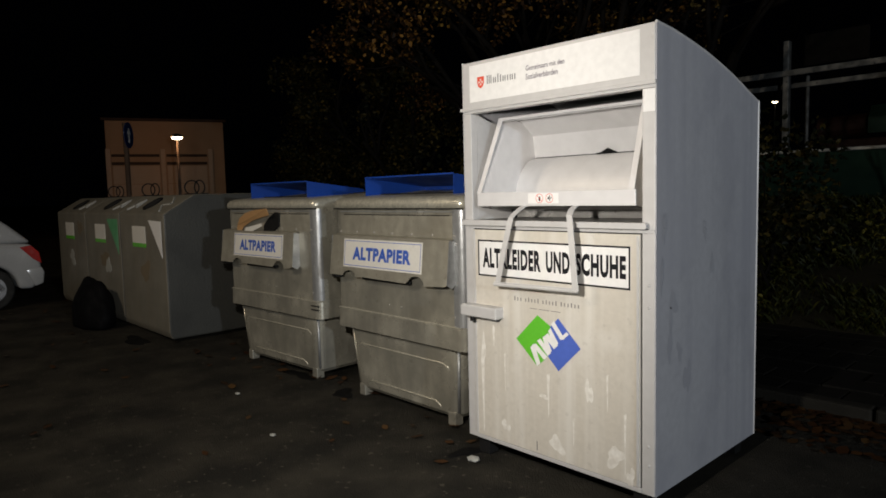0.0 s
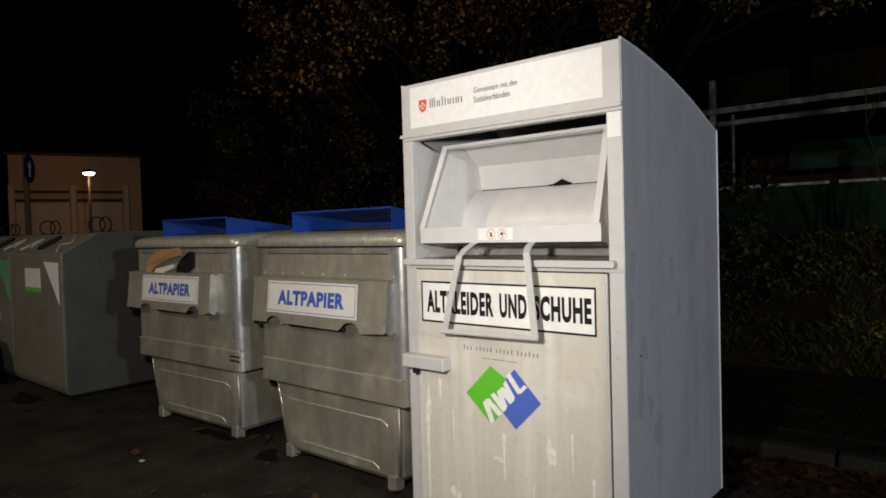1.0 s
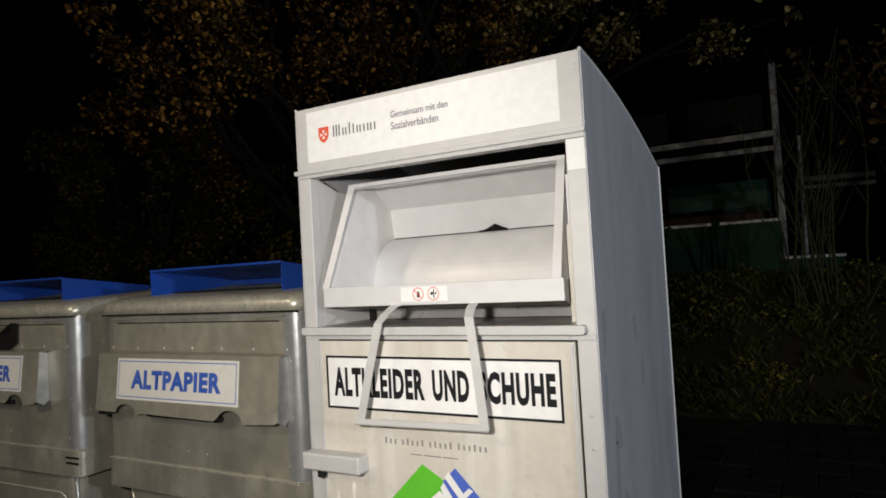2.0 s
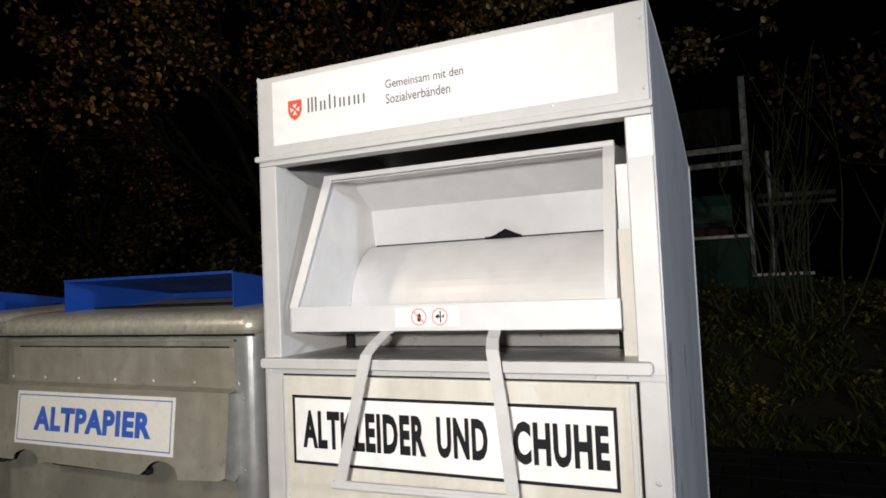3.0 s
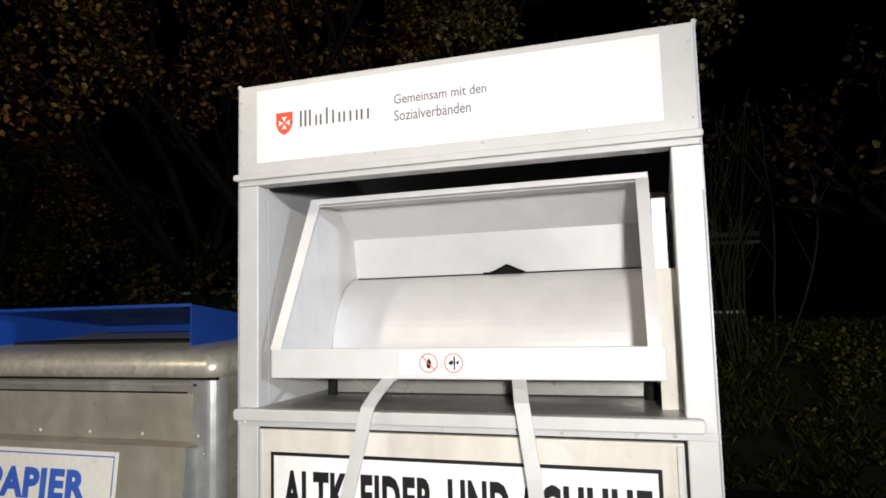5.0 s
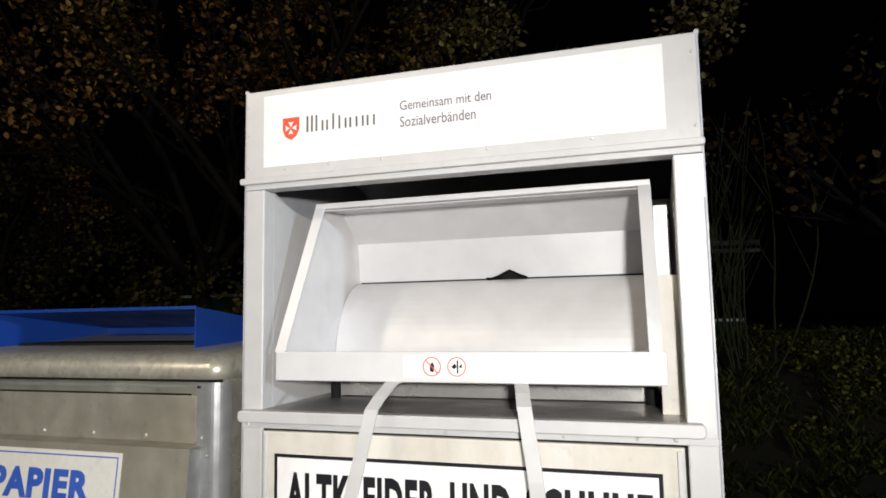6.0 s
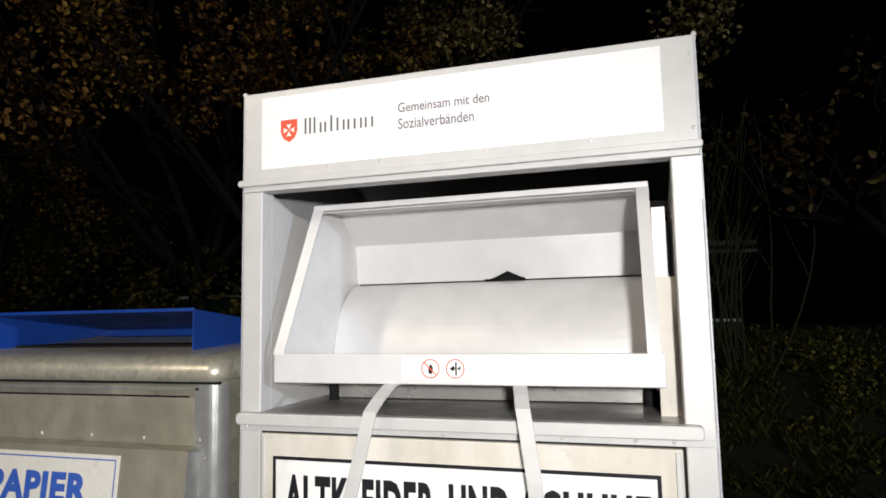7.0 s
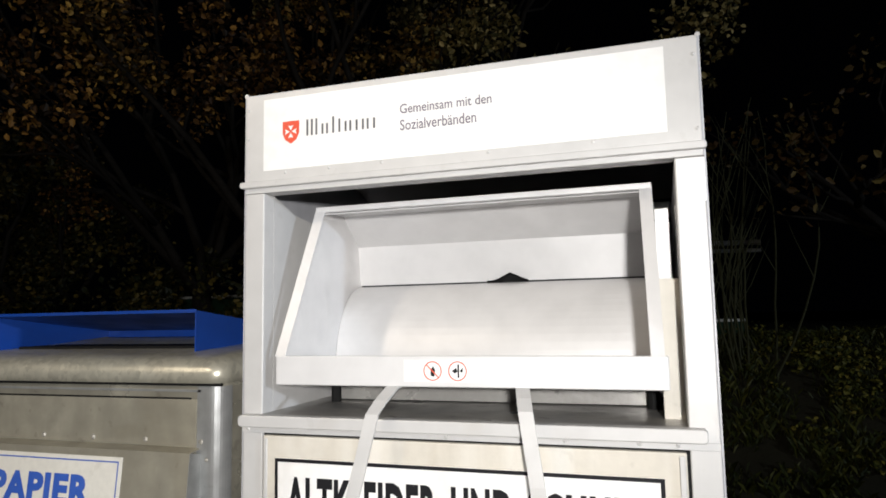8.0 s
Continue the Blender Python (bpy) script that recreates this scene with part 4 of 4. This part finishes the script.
# ---- parked car ----
def parked_car():
    top = thing("car", pose(-10.9, 2.38, 0), "white parked hatchback with red tail lamp", "car")
    # local: side faces +x at x = 0, tail at y = 0, nose towards -y; outline in (y, z)
    low = [(0.0, 0.42), (0.02, 0.60), (-0.02, 0.80), (-0.10, 0.92), (-0.75, 0.96), (-2.9, 0.93), (-3.7, 0.80), (-3.95, 0.62), (-3.95, 0.35), (-3.7, 0.25)]
    arch = []
    for cy in (-3.15, -0.62):
        arch += [(cy - 0.34 * math.cos(radians(a)), 0.28 + 0.36 * math.sin(radians(a))) for a in range(0, 181, 18)]
    body = low + arch + [(-0.1, 0.27)]
    part("body", extrude(body, "x", -1.72, 0.0, 0.05, 3), M_CARPAINT, top, smooth=True)
    cabin = [(-0.06, 0.93), (-0.34, 1.20), (-0.55, 1.36), (-0.9, 1.45), (-1.8, 1.47), (-2.3, 1.38), (-3.0, 0.93)]
    part("cabin", extrude(cabin, "x", -1.60, -0.10, 0.06, 3), M_CARPAINT, top, smooth=True)
    part("side_window", extrude([(-0.62, 0.98), (-0.75, 1.27), (-0.95, 1.38), (-1.8, 1.40), (-2.2, 1.32), (-2.75, 0.98)], "x", -0.10, -0.094), M_CARGLASS, top)
    part("rear_window", extrude([(-0.145, 1.02), (-0.35, 1.215), (-0.52, 1.345), (-0.53, 1.335), (-0.36, 1.20), (-0.155, 1.01)], "x", -1.45, -0.25), M_CARGLASS, top)
    part("tail_lamp", extrude([(0.022, 0.63), (-0.005, 0.80), (-0.10, 0.90), (-0.24, 0.88), (-0.08, 0.70)], "x", -0.25, 0.008, 0.006, 2), M_TAIL, top, "red wraparound tail lamp")
    part("bumper", extrude([(-0.08, 0.30), (0.03, 0.34), (0.05, 0.50), (0.02, 0.58), (-0.2, 0.56)], "x", -1.70, 0.01, 0.02, 2), M_CARPAINT, top, smooth=True)
    for cy in (-3.15, -0.62):
        for sx in (0, 1):
            x0 = -0.20 if sx == 0 else -1.68
            bm = extrude([(cy + 0.30 * math.cos(a * math.pi / 14), 0.30 + 0.30 * math.sin(a * math.pi / 14)) for a in range(28)], "x", x0, x0 + 0.17, 0.02, 1)
            wheel = part("wheel", bm, M_TYRE, top, "black tyre")
            part("rim", extrude([(cy + 0.19 * math.cos(a * math.pi / 10), 0.30 + 0.19 * math.sin(a * math.pi / 10)) for a in range(20)], "x", x0 - 0.004 if sx else x0 + 0.15, x0 + 0.02 if sx else x0 + 0.174), M_RIM, wheel)
    return top


parked_car()


# ---- round traffic sign ----
sign = thing("traffic_sign", pose(-12.9, 4.32, 0, 0, 0, 143), "round blue traffic sign on a dark post", "traffic sign")
part("post", tube([(0, 0, 0), (0, 0, 2.95)], 0.045, 10), M_TRIM, sign)
part("disc", extrude([(0.24 * math.cos(a * math.pi / 16), 2.72 + 0.24 * math.sin(a * math.pi / 16)) for a in range(32)], "y", -0.06, -0.05), M_SIGNBLUE, sign)
part("arrow", extrude([(-0.03, 2.58), (0.03, 2.58), (0.03, 2.74), (0.09, 2.74), (0.0, 2.86), (-0.09, 2.74), (-0.03, 2.74)], "y", -0.064, -0.061), M_CREAM, sign)


# ---- garage building and street lamp far off ----
def garage():
    top = thing("garage_building", pose(-31.55, 12.25, 0, 0, 0, 69), "ochre garage block with two tall doors in lamp light", "building")
    # local: front faces -y
    part("wall", block(-2.70, 2.45, 0.0, 7.0, 0.0, 5.2, 0.02), M_RENDER, top)
    part("roof", block(-2.85, 2.6, -0.15, 7.1, 5.2, 5.32, 0.02), M_TRIM, top)
    for x0, x1 in ((-2.46, -0.48), (-0.14, 1.62)):
        door = part("garage_door", block(x0, x1, -0.06, -0.004, 0.0, 3.12, 0.01), M_GATE, top, "tall pale garage door")
        for k in range(1, 4):
            part("panel_joint", block(x0, x1, -0.064, -0.060, 0.76 * k - 0.012, 0.76 * k + 0.012), M_RENDER, door)
        part("lintel_board", block(x0 - 0.02, x1 + 0.02, -0.16, -0.004, 3.18, 3.30, 0.01), M_TRIM, top)
        part("lintel_board", block(x0 - 0.02, x1 + 0.02, -0.16, -0.004, 3.55, 3.66, 0.01), M_TRIM, top)
    for x in (-2.62, -0.31, 1.80):
        part("pier", block(x - 0.10, x + 0.10, -0.20, -0.004, 0.0, 3.9, 0.01), M_GATE, top)


garage()


def street_lamp(m, label, height=4.0):
    top = thing("street_lamp", m, label, "street lamp", "street lamps")
    part("pole", tube([(0, 0, 0), (0, 0, height - 0.12)], [0.07, 0.05], 10), M_STEEL, top)
    part("head", loft([(height - 0.02, rounded_rect(-0.24, 0.24, -0.24, 0.24, 0.2)), (height + 0.06, rounded_rect(-0.2, 0.2, -0.2, 0.2, 0.18)), (height + 0.12, rounded_rect(-0.06, 0.06, -0.06, 0.06, 0.05))]), M_STEEL, top)
    part("lamp_glass", loft([(height - 0.13, rounded_rect(-0.08, 0.08, -0.08, 0.08, 0.07)), (height - 0.10, rounded_rect(-0.18, 0.18, -0.18, 0.18, 0.16)), (height - 0.03, rounded_rect(-0.21, 0.21, -0.21, 0.21, 0.19))]), M_LAMPGLOW, top, "glowing lamp glass")
    return top


street_lamp(pose(-27.75, 11.13, 0) , "lit street lamp in front of the garages", 4.15)
street_lamp(pose(-21.0, 57.9, 0), "lit street lamp far beyond the bank", 8.4)


# ---- steel frame and wall on the bank ----
def steel_frame():
    top = thing("steel_frame", pose(0, 10.1, 0), "weathered galvanised steel frame with double rails", "steel frame")
    for x, height in ((-5.5, 3.5), (-3.39, 3.5), (-1.09, 3.95)):
        part("post", block(x - 0.04, x + 0.04, -0.05, 0.05, 1.0, height, 0.012), M_STEEL, top)
        part("brace", tube([(x + 0.24, 0.10, 1.1), (x + 0.24, 0.10, 3.0)], 0.025, 8), M_STEEL, top)
    part("rail", block(-5.6, -1.05, -0.08, -0.052, 3.01, 3.09, 0.008), M_STEEL, top)
    part("rail", block(-5.6, -1.05, 0.052, 0.08, 2.85, 2.92, 0.008), M_STEEL, top)
    part("rail", tube([(-0.95, 1.9, 2.62), (0.06, 1.9, 2.60)], 0.04, 8), M_STEEL, top)
    part("rail", tube([(-0.95, 1.9, 2.50), (0.06, 1.9, 2.48)], 0.03, 8), M_STEEL, top)
    part("board", block(-2.15, -1.22, 0.09, 0.12, 3.14, 3.62, 0.01), M_BARK, top, "dark timber board")
    part("board", block(-3.20, -2.42, 0.09, 0.12, 3.14, 3.56, 0.01), M_BARK, top, "dark timber board")
    # covered stack behind the rails
    heap = thing("covered_stack", pose(-2.3, 11.2, 1.0), "dark stack under a green tarpaulin behind the rails", "stack")
    part("crate", block(-1.0, 0.95, 0.0, 0.8, 0.0, 1.16, 0.03), M_RUSTY, heap, "dull red crate")
    part("tarpaulin", sheet([(-0.06, 1.22), (-0.04, 1.45), (0.10, 1.62), (0.40, 1.66), (0.80, 1.50), (0.86, 1.20)], -0.35, 1.0, -0.006), M_TARP_LIT, heap, "green tarpaulin draped over the stack")
    part("roll", tube([(-1.05, 0.2, 1.34), (-0.4, 0.2, 1.36)], 0.17, 14), M_RUSTY, heap, "dull red roll")
    wall = thing("green_wall", pose(0, 9.95, 0), "low dark green wall with pale coping on the bank", "wall", kind="structure")
    part("panel", block(-9.0, -1.1, -0.04, 0.04, 0.9, 1.93, 0.01), M_TARP, wall)
    part("panel", block(-1.1, -0.46, 0.0, 0.06, 0.9, 1.455, 0.01), M_TARP, wall)
    part("coping", block(-1.09, -0.44, -0.02, 0.08, 1.457, 1.495, 0.008), M_COPING, wall)
    part("post", block(-1.90, -1.80, -0.10, -0.042, 0.9, 2.0, 0.01), M_TARP, wall)
    part("coping", block(-9.0, -1.1, -0.09, 0.06, 1.932, 1.975, 0.01), M_COPING, wall)


steel_frame()


# ---- trees and shrubs ----
def leaf_cloud(rnd, clumps, count, size, droop=0.3):
    verts, faces = [], []
    weights = [c[3] ** 2 for c in clumps]
    for c in rnd.choices(clumps, weights, k=count):
        d = Vector((rnd.gauss(0, 1), rnd.gauss(0, 1), rnd.gauss(0, 0.8))).normalized() * c[3] * rnd.random() ** 0.45
        p = Vector(c[:3]) + d
        s = size * rnd.uniform(0.6, 1.25)
        u = Vector((rnd.gauss(0, 1), rnd.gauss(0, 1), rnd.gauss(0, 0.7) - droop)).normalized()
        w = u.cross(Vector((rnd.gauss(0, 1), rnd.gauss(0, 1), rnd.gauss(0, 1)))).normalized()
        nrm = u.cross(w) * s * 0.12
        k = len(verts)
        verts += [p, p + u * s * 0.30 + w * s * 0.34 + nrm, p + u * s * 0.72 + w * s * 0.26 + nrm, p + u * s, p + u * s * 0.72 - w * s * 0.26 + nrm, p + u * s * 0.30 - w * s * 0.34 + nrm]
        faces += [(k, k + 1, k + 2, k + 3), (k, k + 3, k + 4, k + 5)]
    return [v[:] for v in verts], faces


def branches(bm, rnd, p, d, length, r, depth, tips, seg=6):
    pts, radii = [p], [r]
    q, dd = Vector(p), Vector(d).normalized()
    for k in range(4):
        dd = (dd + Vector((rnd.gauss(0, 0.16), rnd.gauss(0, 0.16), rnd.gauss(0.03, 0.10)))).normalized()
        q = q + dd * length / 4
        pts.append(q.copy())
        radii.append(r * (1 - 0.13 * (k + 1)))
    tube(pts, radii, seg, bm)
    if depth == 0:
        tips.append(pts[-1])
        tips.append(pts[2])
        return
    for k in range(rnd.choice((2, 3, 3))):
        nd = (dd + Vector((rnd.gauss(0, 0.6), rnd.gauss(0, 0.6), rnd.gauss(0.1, 0.35)))).normalized()
        branches(bm, rnd, pts[rnd.choice((2, 3, 4))], nd, length * rnd.uniform(0.6, 0.85), r * 0.55, depth - 1, tips, max(4, seg - 1))


def tree(place, height, spread, seed, mat_, label, count, size, base=0.0, lift=1.6):
    rnd = random.Random(seed)
    top = thing("tree", pose(*place), label, "tree", "trees behind the containers")
    bm = bmesh.new()
    tips = []
    fork = Vector((rnd.uniform(-0.1, 0.1), 0, lift))
    tube([(0, 0, base - 0.2), (0.02, 0.03, lift * 0.5), fork], [0.16, 0.13, 0.11], 10, bm)
    for k in range(6):
        a = k * 1.05 + rnd.uniform(-0.3, 0.3)
        branches(bm, rnd, fork, (math.cos(a) * spread * 0.5, math.sin(a) * spread * 0.35, height * rnd.uniform(0.2, 0.5)), height * 0.42, 0.07, 2, tips)
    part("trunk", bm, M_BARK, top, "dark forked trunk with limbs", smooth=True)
    bare = [rnd.random() < 0.45 for _ in tips]
    clumps = [(t[0], t[1], t[2], rnd.uniform(0.12, 0.46)) for t, gone in zip(tips, bare) if not gone]
    verts, faces = leaf_cloud(rnd, clumps, count, size)
    me = bpy.data.meshes.new("crown")
    me.from_pydata(verts, [], faces)
    me.materials.append(mat_)
    crown = new("crown", me)
    crown.parent = top
    return top


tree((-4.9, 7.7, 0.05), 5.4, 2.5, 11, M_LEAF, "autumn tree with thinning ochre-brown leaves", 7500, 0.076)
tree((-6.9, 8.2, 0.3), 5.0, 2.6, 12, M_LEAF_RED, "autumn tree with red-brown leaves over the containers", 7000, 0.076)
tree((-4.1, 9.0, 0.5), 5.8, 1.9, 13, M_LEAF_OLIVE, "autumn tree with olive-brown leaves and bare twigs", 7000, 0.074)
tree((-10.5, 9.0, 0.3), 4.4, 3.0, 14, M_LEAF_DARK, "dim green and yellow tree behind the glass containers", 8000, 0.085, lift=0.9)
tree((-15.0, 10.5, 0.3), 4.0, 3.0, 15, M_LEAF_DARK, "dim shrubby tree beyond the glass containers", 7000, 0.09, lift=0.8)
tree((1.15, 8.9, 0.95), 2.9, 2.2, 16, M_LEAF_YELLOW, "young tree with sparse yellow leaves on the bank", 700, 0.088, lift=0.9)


def hedge(place, size, seed, count, label):
    rnd = random.Random(seed)
    top = thing("hedge_shrub", pose(*place), label, "shrub", "shrubs behind the containers")
    bm = bmesh.new()
    tips = []
    for k in range(7):
        a = rnd.uniform(0, 6.28)
        branches(bm, rnd, Vector((rnd.uniform(-0.5, 0.5) * size[0], rnd.uniform(-0.3, 0.3) * size[1], 0)), (math.cos(a) * 0.3, math.sin(a) * 0.3, 1), size[2] * 0.5, 0.022, 1, tips, 5)
        part("stem", bm, M_BARK, top)
        bm = bmesh.new()
    bm.free()
    clumps = [(rnd.uniform(-0.5, 0.5) * size[0], rnd.uniform(-0.5, 0.5) * size[1], rnd.uniform(0.15, 1) * size[2], rnd.uniform(0.3, 0.5)) for _ in range(26)]
    verts, faces = leaf_cloud(rnd, clumps, count, 0.08)
    me = bpy.data.meshes.new("foliage")
    me.from_pydata(verts, [], faces)
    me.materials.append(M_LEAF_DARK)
    ob = new("foliage", me)
    ob.parent = top


for k, (x, y, z, w, hh) in enumerate(((-3.6, 7.9, 0.25, 2.4, 1.9), (-6.0, 8.0, 0.3, 2.6, 2.0), (-8.6, 8.2, 0.3, 2.8, 2.1), (-11.4, 8.6, 0.4, 3.0, 2.2), (-14.5, 9.5, 0.4, 3.4, 2.4))):
    hedge((x, y, z), (w, 1.2, hh), 30 + k, 3000, "dark green hedge shrub behind the containers")


def bare_shrub():
    rnd = random.Random(21)
    top = thing("bare_shrub", pose(-0.66, 8.7, 0.95), "leafless shrub with thin upright grey-green stems", "shrub")
    for k in range(19):
        bm = bmesh.new()
        x, lean_x = rnd.uniform(-0.45, 0.55), rnd.gauss(0, 0.22)
        height, pts = rnd.uniform(1.4, 2.9), []
        bow = rnd.gauss(0, 0.12)
        for i in range(9):
            t = i / 8
            pts.append((x * 0.7 + lean_x * height * t * 0.6 + bow * math.sin(3.1 * t) + rnd.gauss(0, 0.012), rnd.gauss(0, 0.01) + 0.1 * (k % 3), height * t))
        tube(pts, [0.012 * (1 - 0.8 * i / 8) + 0.001 for i in range(9)], 5, bm)
        for _ in range(rnd.choice((2, 3, 4, 5))):
            p = Vector(pts[rnd.randrange(3, 7)])
            d = Vector((rnd.choice((-1, 1)) * rnd.uniform(0.25, 0.6), rnd.uniform(-0.2, 0.2), 1)).normalized()
            ln = rnd.uniform(0.3, 0.9)
            tube([p, p + d * ln * 0.35 + Vector((0.01, 0, 0)), p + d * ln * 0.7 + Vector((0, 0, 0.04)), p + d * ln + Vector((0, 0, 0.10))], [0.006, 0.005, 0.003, 0.001], 4, bm)
        part("stem", bm, M_TWIG, top)


bare_shrub()


# ---- litter on the ground ----
def litter():
    rnd = random.Random(9)
    verts, faces = [], []
    for _ in range(900):
        if rnd.random() < 0.82:
            x, y = rnd.uniform(-1.7, 1.6), 4.82 - abs(rnd.gauss(0, 0.28))
        elif rnd.random() < 0.5:
            x, y = rnd.uniform(-12, -2.6), rnd.uniform(2.7, 3.2)
        else:
            x, y = rnd.uniform(-11, 0), rnd.uniform(0.6, 3.0)
        s, a, z = rnd.uniform(0.025, 0.06), rnd.uniform(0, 6.28), 0.010 + rnd.uniform(0, 0.012)
        u, w = Vector((math.cos(a), math.sin(a), rnd.uniform(-0.2, 0.2))), Vector((-math.sin(a), math.cos(a), rnd.uniform(-0.2, 0.2)))
        p = Vector((x, y, z))
        k = len(verts)
        verts += [(p + s * q)[:] for q in (-u, -0.2 * u + 0.55 * w, 0.5 * u + 0.4 * w, u, 0.5 * u - 0.4 * w, -0.2 * u - 0.55 * w)]
        faces += [(k, k + 1, k + 2, k + 3, k + 4, k + 5)]
    me = bpy.data.meshes.new("fallen_leaves")
    me.from_pydata(verts, [], faces)
    me.materials.append(M_LITTER)
    tagged(new("fallen_leaves", me), "scattered brown fallen leaves on the asphalt", "leaves", kind="stuff")


litter()


def weeds():
    """Low leafy weeds and dead leaves caught in the grass of the bank."""
    rnd = random.Random(77)
    clumps = []
    for _ in range(150):
        x, y = rnd.uniform(-3.2, 3.6), rnd.uniform(7.5, 9.6)
        clumps.append((x, y, bank_height(x, y) + 0.05, rnd.uniform(0.06, 0.20)))
    verts, faces = leaf_cloud(rnd, clumps, 9000, 0.05, 0.0)
    me = bpy.data.meshes.new("weeds")
    me.from_pydata(verts, [], faces)
    me.materials.append(M_WEED)
    tagged(new("weeds", me), "low yellow-green weeds in the grass of the bank", "weeds", kind="stuff")


weeds()
for k, (x, y, w, d) in enumerate(((-4.02, 2.93, 0.13, 0.10), (-4.75, 2.98, 0.22, 0.08), (-2.545, 2.76, 0.06, 0.11), (-7.3, 2.5, 0.4, 0.10))):
    pts = [(x + w * c[0], y + d * c[1]) for c in blot(0, 0, 1, 1, 50 + k)]
    tagged(part("oil_stain", extrude(pts, "z", -0.004, 0.0025), M_WET), "dark damp stain on the asphalt", "stain", kind="structure")
for k, (x, y, s) in enumerate(((-2.6, 1.75, 0.03), (-3.6, 2.1, 0.02), (-4.6, 2.35, 0.02), (-2.42, 2.70, 0.035))):
    bm = bmesh.new()
    bmesh.ops.create_icosphere(bm, subdivisions=1, radius=s)
    for v in bm.verts:
        v.co = Vector((x + v.co.x * 1.3, y + v.co.y, 0.012 + max(-0.01, v.co.z * 0.4)))
    tagged(part("paper_scrap", bm, M_CHALK), "small pale scrap of litter on the asphalt", "litter")
